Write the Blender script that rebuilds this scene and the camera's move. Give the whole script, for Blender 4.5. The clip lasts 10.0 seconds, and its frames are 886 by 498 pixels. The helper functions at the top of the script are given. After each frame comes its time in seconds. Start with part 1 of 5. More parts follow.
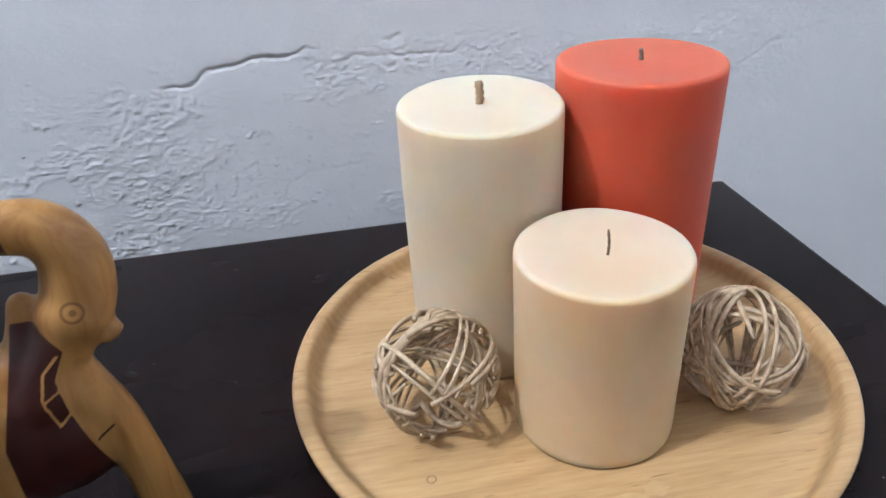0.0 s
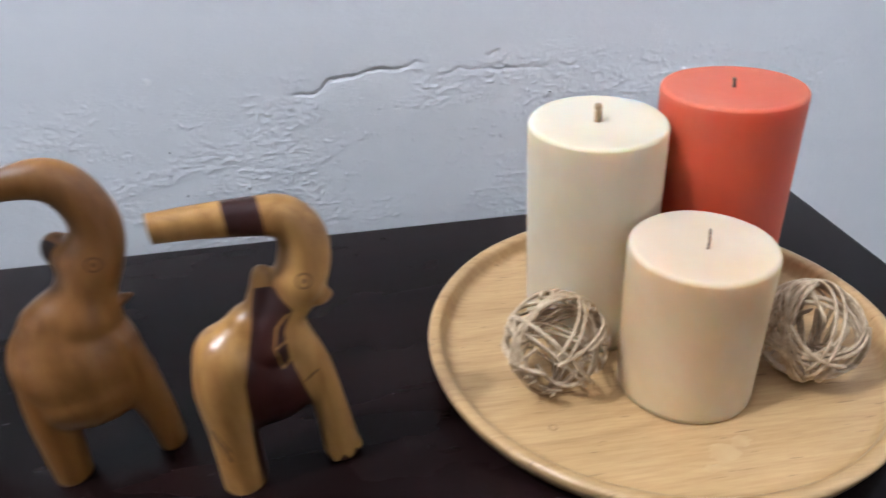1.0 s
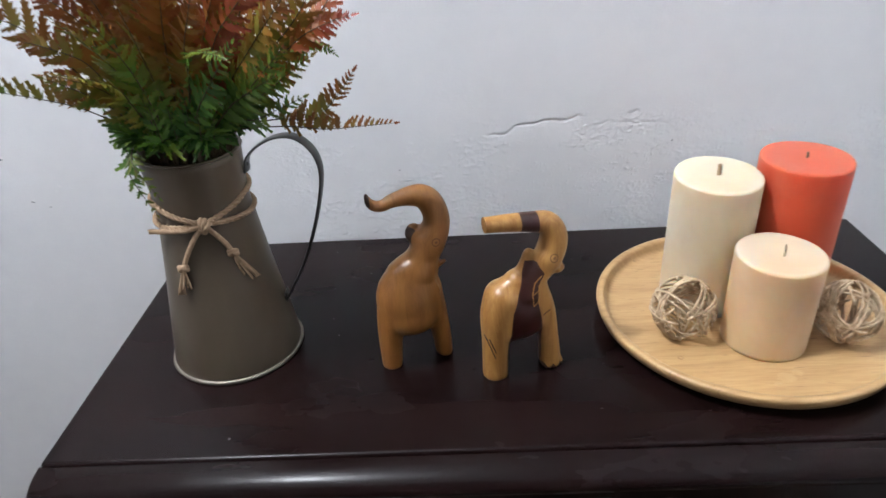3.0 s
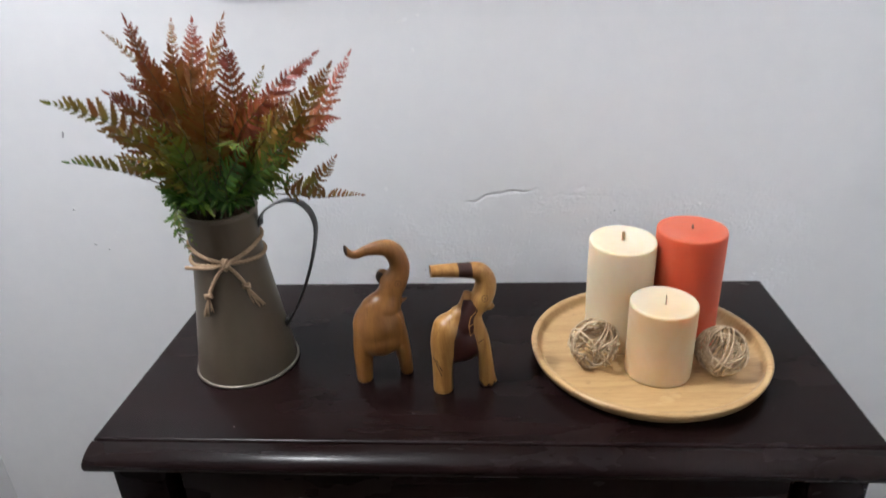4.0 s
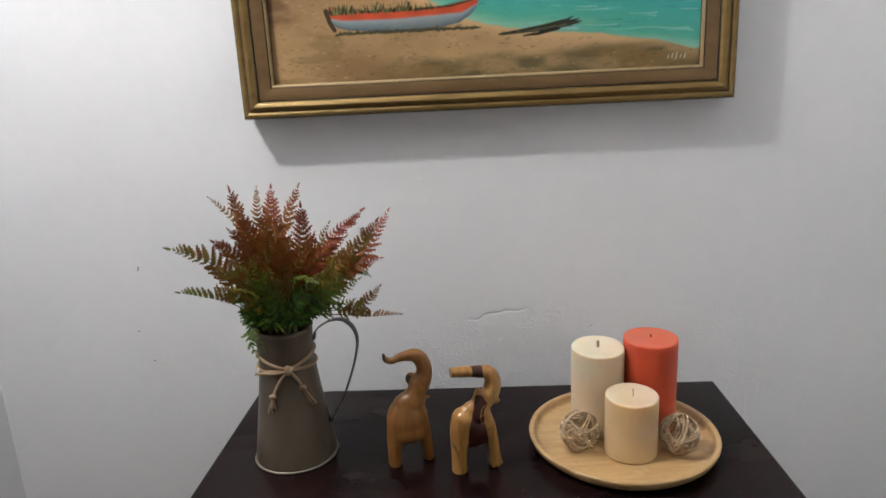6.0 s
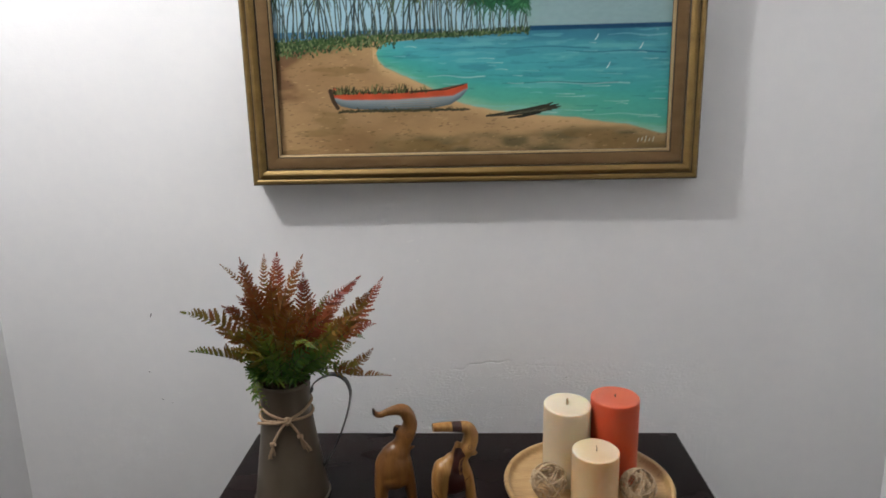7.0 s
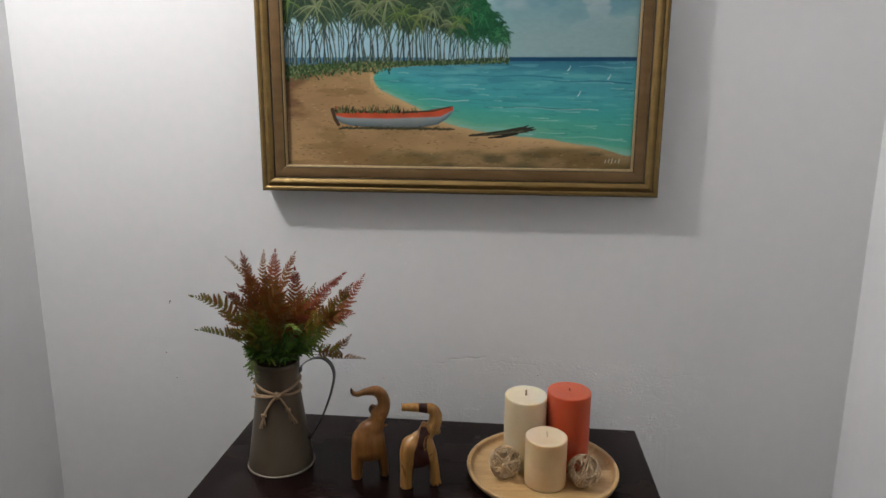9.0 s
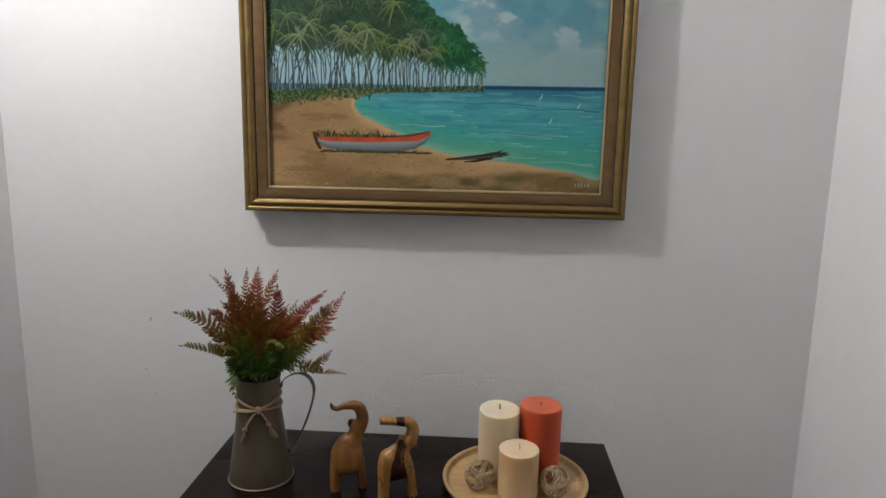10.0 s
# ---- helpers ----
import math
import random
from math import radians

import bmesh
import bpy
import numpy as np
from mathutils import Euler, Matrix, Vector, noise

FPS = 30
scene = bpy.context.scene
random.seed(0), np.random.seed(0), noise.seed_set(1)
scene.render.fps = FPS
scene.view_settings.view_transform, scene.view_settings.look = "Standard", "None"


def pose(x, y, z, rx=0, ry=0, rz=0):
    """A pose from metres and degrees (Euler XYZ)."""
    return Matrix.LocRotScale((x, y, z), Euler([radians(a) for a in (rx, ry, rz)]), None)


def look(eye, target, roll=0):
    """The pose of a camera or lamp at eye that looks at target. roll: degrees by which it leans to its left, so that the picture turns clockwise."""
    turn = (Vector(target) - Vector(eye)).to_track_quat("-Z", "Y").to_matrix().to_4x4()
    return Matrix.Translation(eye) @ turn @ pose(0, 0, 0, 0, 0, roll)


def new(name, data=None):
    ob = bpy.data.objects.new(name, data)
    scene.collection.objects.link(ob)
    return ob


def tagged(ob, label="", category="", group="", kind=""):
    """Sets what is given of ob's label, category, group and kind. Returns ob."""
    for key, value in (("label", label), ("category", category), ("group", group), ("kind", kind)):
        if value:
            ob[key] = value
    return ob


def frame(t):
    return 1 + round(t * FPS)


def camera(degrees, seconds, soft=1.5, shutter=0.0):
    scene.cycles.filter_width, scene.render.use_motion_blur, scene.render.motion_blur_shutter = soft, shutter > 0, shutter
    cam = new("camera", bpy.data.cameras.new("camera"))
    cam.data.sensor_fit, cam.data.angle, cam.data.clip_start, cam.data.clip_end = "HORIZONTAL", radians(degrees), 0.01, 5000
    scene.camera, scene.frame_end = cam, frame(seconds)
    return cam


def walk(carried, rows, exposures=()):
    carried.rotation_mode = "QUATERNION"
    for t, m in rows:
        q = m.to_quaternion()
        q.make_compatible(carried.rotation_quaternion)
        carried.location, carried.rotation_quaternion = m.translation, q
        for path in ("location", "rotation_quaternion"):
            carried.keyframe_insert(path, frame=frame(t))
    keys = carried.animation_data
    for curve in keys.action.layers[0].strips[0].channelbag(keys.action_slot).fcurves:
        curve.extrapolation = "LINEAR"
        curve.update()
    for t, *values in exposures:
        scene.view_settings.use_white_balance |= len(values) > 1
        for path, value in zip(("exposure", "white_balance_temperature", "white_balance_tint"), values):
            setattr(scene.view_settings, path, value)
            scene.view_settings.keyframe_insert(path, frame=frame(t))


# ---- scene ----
cam = camera(67.2, 10.0, shutter=0.5)
PATH = [
    (0, (0.136, -0.514, 1.014), (0.355, 1.204, 0.013), -4.1),
    (0.5, (0.133, -0.531, 1.024), (0.287, 1.184, 0.008), -3.7),
    (1, (0.081, -0.565, 1.048), (0.203, 1.157, 0.038), -4.1),
    (1.5, (0.019, -0.603, 1.065), (0.154, 1.138, 0.092), -2.2),
    (2, (-0.035, -0.648, 1.088), (0.024, 1.115, 0.146), -3.2),
    (2.2, (-0.047, -0.672, 1.096), (-0.024, 1.095, 0.159), -3.4),
    (3.3, (-0.014, -0.817, 1.198), (-0.1, 0.909, 0.192), -3.2),
    (3.5, (0.01, -0.849, 1.213), (-0.095, 0.898, 0.244), -2.9),
    (4, (0.048, -0.931, 1.235), (-0.106, 0.88, 0.4), -2.7),
    (4.5, (0.059, -0.978, 1.261), (-0.103, 0.908, 0.616), -2.3),
    (5, (0.048, -1.004, 1.272), (-0.077, 0.915, 0.723), -1.6),
    (5.2, (0.032, -1.022, 1.269), (-0.092, 0.898, 0.722), -2.2),
    (6.3, (0.02, -1.173, 1.336), (-0.072, 0.765, 0.851), -2.8),
    (6.5, (0.036, -1.187, 1.357), (-0.088, 0.743, 0.846), -3.2),
    (7, (0.043, -1.224, 1.411), (-0.043, 0.722, 0.958), -1.3),
    (7.5, (0.049, -1.249, 1.427), (0.054, 0.692, 0.947), -1.0),
    (8, (0.069, -1.272, 1.439), (-0.011, 0.682, 1.02), -1.2),
    (8.5, (0.116, -1.308, 1.441), (-0.007, 0.645, 1.03), 0.5),
    (9, (0.151, -1.358, 1.424), (-0.038, 0.59, 1.011), 0.4),
    (9.5, (0.163, -1.388, 1.435), (0.011, 0.568, 1.05), 0.7),
    (10, (0.151, -1.408, 1.434), (0.035, 0.557, 1.079), 1.1),
]
walk(cam, [(t, look(eye, target, roll)) for t, eye, target, roll in PATH],
     exposures=[(0.0, 0.66, 5400, 10), (2.0, 0.72, 5600, 10), (3.5, 0.83, 5850, 10), (4.5, 0.54, 6050, 10),
                (6.5, 0.20, 6300, 10), (7.5, 0.02, 6350, 10), (8.5, -0.11, 6400, 10), (10.0, -0.24, 6400, 10)])

# ---- light ----
world = bpy.data.worlds.new("world")
scene.world = world
world.use_nodes = True
world.node_tree.nodes["Background"].inputs[0].default_value = (0.0, 0.0, 0.0, 1)

lamp_data = bpy.data.lights.new("wall_bulb", "POINT")
lamp_data.energy, lamp_data.color, lamp_data.shadow_soft_size = 40.0, (1.0, 0.97, 0.93), 0.032
lamp = new("wall_bulb", lamp_data)
lamp.location = (-0.855, -0.60, 2.40)


# ---- materials ----
def srgb(r, g, b):
    return tuple(((c / 255 / 12.92) if c < 10.3 else ((c / 255 + 0.055) / 1.055) ** 2.4) for c in (r, g, b))


class Nodes:
    def __init__(self, name):
        self.m = bpy.data.materials.new(name)
        self.m.use_nodes = True
        self.t = self.m.node_tree
        self.bsdf = self.t.nodes["Principled BSDF"]
        self.coord = self.t.nodes.new("ShaderNodeTexCoord")

    def add(self, kind, **values):
        n = self.t.nodes.new(kind)
        for k, v in values.items():
            n.inputs[k].default_value = v
        return n

    def link(self, a, b):
        self.t.links.new(a, b)

    def mapped(self, scale):
        n = self.add("ShaderNodeMapping", Scale=scale)
        self.link(self.coord.outputs["Object"], n.inputs[0])
        return n.outputs[0]

    def noise(self, scale, stretch=(1, 1, 1), detail=4.0, rough=0.55, distort=0.0):
        n = self.add("ShaderNodeTexNoise", Scale=scale, Detail=detail, Roughness=rough, Distortion=distort)
        self.link(self.mapped(stretch), n.inputs["Vector"])
        return n.outputs["Fac"]

    def ramp(self, fac, stops):
        n = self.t.nodes.new("ShaderNodeValToRGB")
        while len(n.color_ramp.elements) < len(stops):
            n.color_ramp.elements.new(0.5)
        for e, (p, c) in zip(n.color_ramp.elements, stops):
            e.position, e.color = p, (*c, 1) if len(c) == 3 else c
        self.link(fac, n.inputs[0])
        return n.outputs[0]

    def mix(self, fac, a, b, mode="MIX"):
        n = self.t.nodes.new("ShaderNodeMix")
        n.data_type, n.blend_type = "RGBA", mode
        for s, v in ((n.inputs[0], fac), (n.inputs[6], a), (n.inputs[7], b)):
            if isinstance(v, (int, float)):
                s.default_value = v
            elif isinstance(v, tuple):
                s.default_value = (*v, 1)
            else:
                self.link(v, s)
        return n.outputs[2]

    def math(self, op, a, b=0.0):
        n = self.t.nodes.new("ShaderNodeMath")
        n.operation = op
        for s, v in ((n.inputs[0], a), (n.inputs[1], b)):
            if isinstance(v, (int, float)):
                s.default_value = v
            else:
                self.link(v, s)
        return n.outputs[0]

    def bump(self, height, strength, distance):
        n = self.add("ShaderNodeBump", Strength=strength, Distance=distance)
        self.link(height, n.inputs["Height"])
        self.link(n.outputs[0], self.bsdf.inputs["Normal"])

    def done(self, colour=None, rough=0.5, metal=0.0, coat=0.0, sss=0.0, spec=0.5):
        b = self.bsdf
        if isinstance(colour, tuple):
            b.inputs["Base Color"].default_value = (*colour, 1)
        elif colour is not None:
            self.link(colour, b.inputs["Base Color"])
        if isinstance(rough, (int, float)):
            b.inputs["Roughness"].default_value = rough
        else:
            self.link(rough, b.inputs["Roughness"])
        b.inputs["Metallic"].default_value = metal
        b.inputs["Coat Weight"].default_value = coat
        b.inputs["Coat Roughness"].default_value = 0.15
        b.inputs["Specular IOR Level"].default_value = spec
        if sss:
            b.inputs["Subsurface Weight"].default_value = sss
            b.inputs["Subsurface Radius"].default_value = (1.0, 0.65, 0.4)
            b.inputs["Subsurface Scale"].default_value = 0.018
        return self.m


def simple(name, c1, c2, scale=30.0, stretch=(1, 1, 1), rough=0.5, bump=0.0, depth=0.001, detail=4.0, distort=0.0, **more):
    n = Nodes(name)
    f = n.noise(scale, stretch, detail, distort=distort)
    big = n.noise(scale * 0.13, stretch, 2.0)
    col = n.mix(n.math("MULTIPLY", big, 0.6), n.ramp(f, [(0.3, c1), (0.7, c2)]), c1)
    if bump:
        n.bump(n.noise(scale * 2.3, stretch, 5.0), bump, depth)
    return n.done(col, rough, **more)


def wall_paint():
    n = Nodes("wall_paint")
    f = n.noise(3.0, (1, 1, 1), 5.0)
    g = n.noise(40.0, (1, 1, 1), 4.0)
    col = n.mix(0.3, n.ramp(f, [(0.3, (0.80, 0.80, 0.81)), (0.7, (0.85, 0.85, 0.855))]),
                n.ramp(g, [(0.3, (0.79, 0.80, 0.82)), (0.75, (0.87, 0.87, 0.865))]))
    h = n.math("ADD", n.noise(18.0, (1, 1, 1.6), 6.0), n.math("MULTIPLY", n.noise(170.0, (1, 1, 2.2), 5.0), 0.25))
    sep = n.t.nodes.new("ShaderNodeSeparateXYZ")
    n.link(n.coord.outputs["Object"], sep.inputs[0])
    low = n.ramp(n.math("MULTIPLY", sep.outputs[2], 0.5), [(0.0, (1, 1, 1)), (0.440, (1, 1, 1)), (0.462, (0, 0, 0))])
    patch = n.ramp(n.noise(24.0, (1, 1, 1.6), 4.0), [(0.51, (0, 0, 0)), (0.62, (1, 1, 1))])
    grit = n.ramp(n.noise(230.0, (0.6, 1, 2.6), 3.0, 0.6, 0.3), [(0.52, (0, 0, 0)), (0.60, (1, 1, 1))])
    h = n.math("ADD", h, n.math("MULTIPLY", n.math("MULTIPLY", grit, patch), n.math("MULTIPLY", low, 2.0)))
    n.bump(h, 0.25, 0.0040)
    return n.done(col, 0.45)


def table_lacquer():
    n = Nodes("espresso_lacquer")
    f = n.noise(26.0, (0.12, 1, 1), 6.0)
    col = n.ramp(f, [(0.3, (0.0055, 0.0026, 0.0025)), (0.75, (0.0115, 0.0052, 0.0046))])
    r = n.ramp(n.noise(9.0, (0.5, 1, 1), 5.0), [(0.3, (0.20,) * 3), (0.75, (0.32,) * 3)])
    n.bump(n.noise(60.0, (0.1, 1, 1), 4.0), 0.06, 0.001)
    return n.done(col, r, spec=0.12)


def plate_wood():
    n = Nodes("pale_wood")
    rot = n.add("ShaderNodeMapping", Rotation=(0, 0, radians(4)), Scale=(3.0, 34.0, 8.0))
    n.link(n.coord.outputs["Object"], rot.inputs[0])
    a = n.add("ShaderNodeTexNoise", Scale=3.0, Detail=5.0, Roughness=0.6, Distortion=0.6)
    n.link(rot.outputs[0], a.inputs["Vector"])
    fine = n.add("ShaderNodeTexNoise", Scale=14.0, Detail=4.0, Roughness=0.6)
    n.link(rot.outputs[0], fine.inputs["Vector"])
    col = n.ramp(a.outputs["Fac"], [(0.28, (0.30, 0.165, 0.060)), (0.42, (0.45, 0.28, 0.115)), (0.60, (0.53, 0.345, 0.155)), (0.8, (0.40, 0.235, 0.09))])
    col = n.mix(0.35, col, n.ramp(fine.outputs["Fac"], [(0.35, (0.37, 0.215, 0.08)), (0.65, (0.57, 0.385, 0.185))]))
    dash = n.add("ShaderNodeMapping", Rotation=(0, 0, radians(4)), Scale=(55.0, 520.0, 60.0))
    n.link(n.coord.outputs["Object"], dash.inputs[0])
    fleck = n.add("ShaderNodeTexNoise", Scale=1.0, Detail=1.0)
    n.link(dash.outputs[0], fleck.inputs["Vector"])
    col = n.mix(n.math("MULTIPLY", n.ramp(fleck.outputs["Fac"], [(0.70, (0, 0, 0)), (0.76, (1, 1, 1))]), 0.6), col, (0.16, 0.08, 0.028))
    n.bump(fine.outputs["Fac"], 0.12, 0.0006)
    return n.done(col, 0.38, coat=0.12)


def wax(name, c1, c2, bloom_sheen):
    """Candle wax: cloudy colour, vertical pour marks and frosty patches; the top's pale sheen is put into the colour.
    """
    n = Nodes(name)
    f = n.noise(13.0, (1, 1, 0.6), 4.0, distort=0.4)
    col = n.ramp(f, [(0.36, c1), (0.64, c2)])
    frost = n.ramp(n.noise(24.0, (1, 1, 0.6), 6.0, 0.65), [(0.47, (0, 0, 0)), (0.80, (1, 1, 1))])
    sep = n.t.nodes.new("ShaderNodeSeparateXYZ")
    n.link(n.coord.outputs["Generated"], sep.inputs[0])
    # sheen on the flat top, mixed into the wax colour by height
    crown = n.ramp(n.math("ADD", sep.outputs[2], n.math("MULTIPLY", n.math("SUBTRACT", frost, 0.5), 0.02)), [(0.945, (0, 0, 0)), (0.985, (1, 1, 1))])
    col = n.mix(n.math("MAXIMUM", n.math("MULTIPLY", frost, 0.46), n.math("MULTIPLY", crown, 0.66)), col, bloom_sheen)
    h = n.math("ADD", n.noise(45.0, (1, 1, 0.5), 5.0), n.math("MULTIPLY", n.noise(260.0, (1, 1, 1), 3.0), 0.15))
    n.bump(h, 0.22, 0.0016)
    return n.done(col, n.ramp(f, [(0.3, (0.46,) * 3), (0.7, (0.62,) * 3)]), sss=0.85, spec=0.36)


def carved_wood(name, light, mid, dark, eye):
    """Lacquered two-tone wood; the stain attribute marks the dark timber, marks and shade coloured in at the toes, eye
    is the burnt eye ring.
    """
    n = Nodes(name)
    f = n.noise(95.0, (1, 1, 0.14), 6.0, 0.65, distort=0.9)
    col = n.ramp(f, [(0.36, mid), (0.60, light)])
    g = n.noise(40.0, (1, 1, 0.2), 4.0)
    darks = n.ramp(g, [(0.3, dark), (0.7, tuple(c * 1.9 for c in dark))])
    at = n.t.nodes.new("ShaderNodeAttribute")
    at.attribute_name = "stain"
    edge = n.ramp(n.math("ADD", at.outputs["Fac"], n.math("MULTIPLY", n.math("SUBTRACT", f, 0.5), 0.2)), [(0.45, (0, 0, 0)), (0.55, (1, 1, 1))])
    col = n.mix(edge, col, darks)
    sep = n.t.nodes.new("ShaderNodeSeparateXYZ")
    n.link(n.coord.outputs["Object"], sep.inputs[0])
    dx, dz = n.math("SUBTRACT", sep.outputs[0], eye[0]), n.math("SUBTRACT", sep.outputs[2], eye[1])
    d = n.math("SQRT", n.math("ADD", n.math("MULTIPLY", dx, dx), n.math("MULTIPLY", dz, dz)))
    ring = n.ramp(n.math("MULTIPLY", d, 165.0), [(0.0, (1, 1, 1)), (0.16, (1, 1, 1)), (0.22, (0, 0, 0)), (0.42, (0, 0, 0)), (0.50, (1, 1, 1)), (0.58, (1, 1, 1)), (0.66, (0, 0, 0))])
    col = n.mix(n.math("MULTIPLY", ring, 0.7), col, (0.10, 0.035, 0.012))
    n.bump(f, 0.1, 0.0006)
    return n.done(col, 0.34, coat=0.12)


def fern_leaf():
    n = Nodes("fern_leaf")
    at = n.t.nodes.new("ShaderNodeAttribute")
    at.attribute_name = "along"
    info = n.t.nodes.new("ShaderNodeObjectInfo")
    shift = n.math("ADD", at.outputs["Fac"], n.math("MULTIPLY", n.math("SUBTRACT", info.outputs["Random"], 0.5), 0.12))
    shift = n.math("ADD", shift, n.math("MULTIPLY", n.math("SUBTRACT", n.noise(45.0), 0.5), 0.28))
    col = n.ramp(shift, [(0.0, (0.022, 0.080, 0.009)), (0.20, (0.088, 0.176, 0.014)), (0.42, (0.200, 0.165, 0.019)),
                         (0.56, (0.235, 0.102, 0.014)), (0.74, (0.245, 0.064, 0.011)), (0.90, (0.230, 0.039, 0.016)), (1.0, (0.29, 0.066, 0.046))])
    b = n.bsdf
    n.done(col, 0.40)
    tr = n.t.nodes.new("ShaderNodeBsdfTranslucent")
    n.link(col, tr.inputs[0])
    mixer = n.t.nodes.new("ShaderNodeMixShader")
    mixer.inputs[0].default_value = 0.12
    n.link(b.outputs[0], mixer.inputs[1])
    n.link(tr.outputs[0], mixer.inputs[2])
    n.link(mixer.outputs[0], n.t.nodes["Material Output"].inputs[0])
    return n.m


def canvas_paint():
    n = Nodes("oil_paint")
    at = n.t.nodes.new("ShaderNodeAttribute")
    at.attribute_name = "paint"
    n.bump(n.noise(260.0, (1, 1, 3), 3.0), 0.10, 0.0006)
    return n.done(at.outputs["Color"], 0.36, spec=0.22)


M_WALL = wall_paint()
M_CHIP = simple("bare_plaster", (0.16, 0.16, 0.17), (0.26, 0.26, 0.26), 300.0, rough=0.8)
M_FLOOR = simple("floor_tile", (0.14, 0.10, 0.07), (0.20, 0.15, 0.11), 14.0, rough=0.35, bump=0.05)
M_TABLE = table_lacquer()
M_PLATE = plate_wood()
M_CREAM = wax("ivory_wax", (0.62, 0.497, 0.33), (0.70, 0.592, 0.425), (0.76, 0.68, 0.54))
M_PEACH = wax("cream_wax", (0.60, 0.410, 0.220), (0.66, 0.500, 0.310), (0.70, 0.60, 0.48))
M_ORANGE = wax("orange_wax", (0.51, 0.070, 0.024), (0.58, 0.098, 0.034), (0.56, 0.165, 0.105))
M_SMEAR = simple("thin_wax", (0.47, 0.30, 0.13), (0.56, 0.38, 0.19), 120.0, rough=0.35)
M_KNOT = simple("wood_knot", (0.28, 0.16, 0.065), (0.40, 0.25, 0.105), 300.0, rough=0.5)
M_WICK = simple("waxed_wick", (0.30, 0.19, 0.10), (0.42, 0.30, 0.17), 900.0, rough=0.7)
M_CHAR = simple("dark_wick", (0.13, 0.09, 0.065), (0.27, 0.19, 0.14), 900.0, rough=0.8)
M_RATTAN = simple("bleached_rattan", (0.34, 0.23, 0.125), (0.78, 0.62, 0.42), 160.0, rough=0.55, bump=0.2, depth=0.0005)
M_TIN = simple("taupe_tin", (0.094, 0.071, 0.047), (0.168, 0.131, 0.090), 14.0, stretch=(1, 1, 0.45), rough=0.36, bump=0.06, depth=0.001, metal=0.35)
M_TIN_RIM = simple("worn_tin_edge", (0.17, 0.145, 0.11), (0.28, 0.245, 0.20), 120.0, rough=0.4, metal=0.4)
M_STRAP = simple("grey_steel_strap", (0.058, 0.057, 0.054), (0.105, 0.103, 0.097), 60.0, rough=0.30, metal=0.7)
M_TWINE = simple("jute_twine", (0.33, 0.215, 0.125), (0.52, 0.37, 0.235), 420.0, rough=0.85, bump=0.4, depth=0.0008)
M_FERN = fern_leaf()
M_STEM = simple("fern_stem", (0.045, 0.028, 0.013), (0.10, 0.055, 0.022), 90.0, rough=0.5)
M_GOLD = simple("gilded_moulding", (0.16, 0.098, 0.026), (0.27, 0.172, 0.050), 50.0, stretch=(0.2, 1, 1), rough=0.46, bump=0.10, depth=0.0005, metal=0.5)
M_BRONZE = simple("bronze_liner", (0.145, 0.084, 0.033), (0.215, 0.130, 0.054), 60.0, stretch=(0.2, 1, 1), rough=0.42, bump=0.06, depth=0.0005, metal=0.35)
M_GROOVE = simple("dark_groove", (0.02, 0.013, 0.008), (0.045, 0.028, 0.015), 90.0, rough=0.6)
M_LIP = simple("pale_gilt_lip", (0.36, 0.25, 0.125), (0.46, 0.34, 0.18), 80.0, rough=0.38, metal=0.3)
M_CANVAS = canvas_paint()
M_BACK = simple("raw_backing", (0.12, 0.08, 0.05), (0.18, 0.13, 0.08), 60.0, rough=0.8)
M_ELE_BROWN = carved_wood("brown_carved_wood", (0.285, 0.122, 0.029), (0.205, 0.081, 0.017), (0.030, 0.014, 0.008), (0.0175, 0.1209))
M_ELE_TWO = carved_wood("two_tone_carved_wood", (0.42, 0.220, 0.060), (0.275, 0.120, 0.028), (0.027, 0.0055, 0.0036), (0.0198, 0.1140))


# ---- building helpers ----
def mesh_of(bm, material, smooth=True):
    me = bpy.data.meshes.new("mesh")
    bm.normal_update()
    bm.to_mesh(me)
    bm.free()
    for m in material if isinstance(material, (list, tuple)) else [material]:
        me.materials.append(m)
    if smooth:
        me.shade_smooth()
    return me


def part(name, bm, material, parent=None, label="", smooth=True):
    ob = new(name, mesh_of(bm, material, smooth))
    ob.parent = parent
    return tagged(ob, label)


def thing(name, place, label, category, group="", kind=""):
    ob = new(name)
    ob.location = place
    ob.empty_display_size = 0.02
    return tagged(ob, label, category, group, kind)


def box(bm, lo, hi, bevel=0.0, seg=2):
    r = bmesh.ops.create_cube(bm, size=1.0)
    for v in r["verts"]:
        v.co = Vector(((lo[i] + hi[i]) / 2 + v.co[i] * (hi[i] - lo[i]) for i in range(3)))
    if bevel:
        edges = list({e for v in r["verts"] for e in v.link_edges})
        bmesh.ops.bevel(bm, geom=edges, offset=bevel, segments=seg, profile=0.6, affect="EDGES")
    return bm


def boxed(lo, hi, bevel=0.0, seg=2):
    return box(bmesh.new(), lo, hi, bevel, seg)


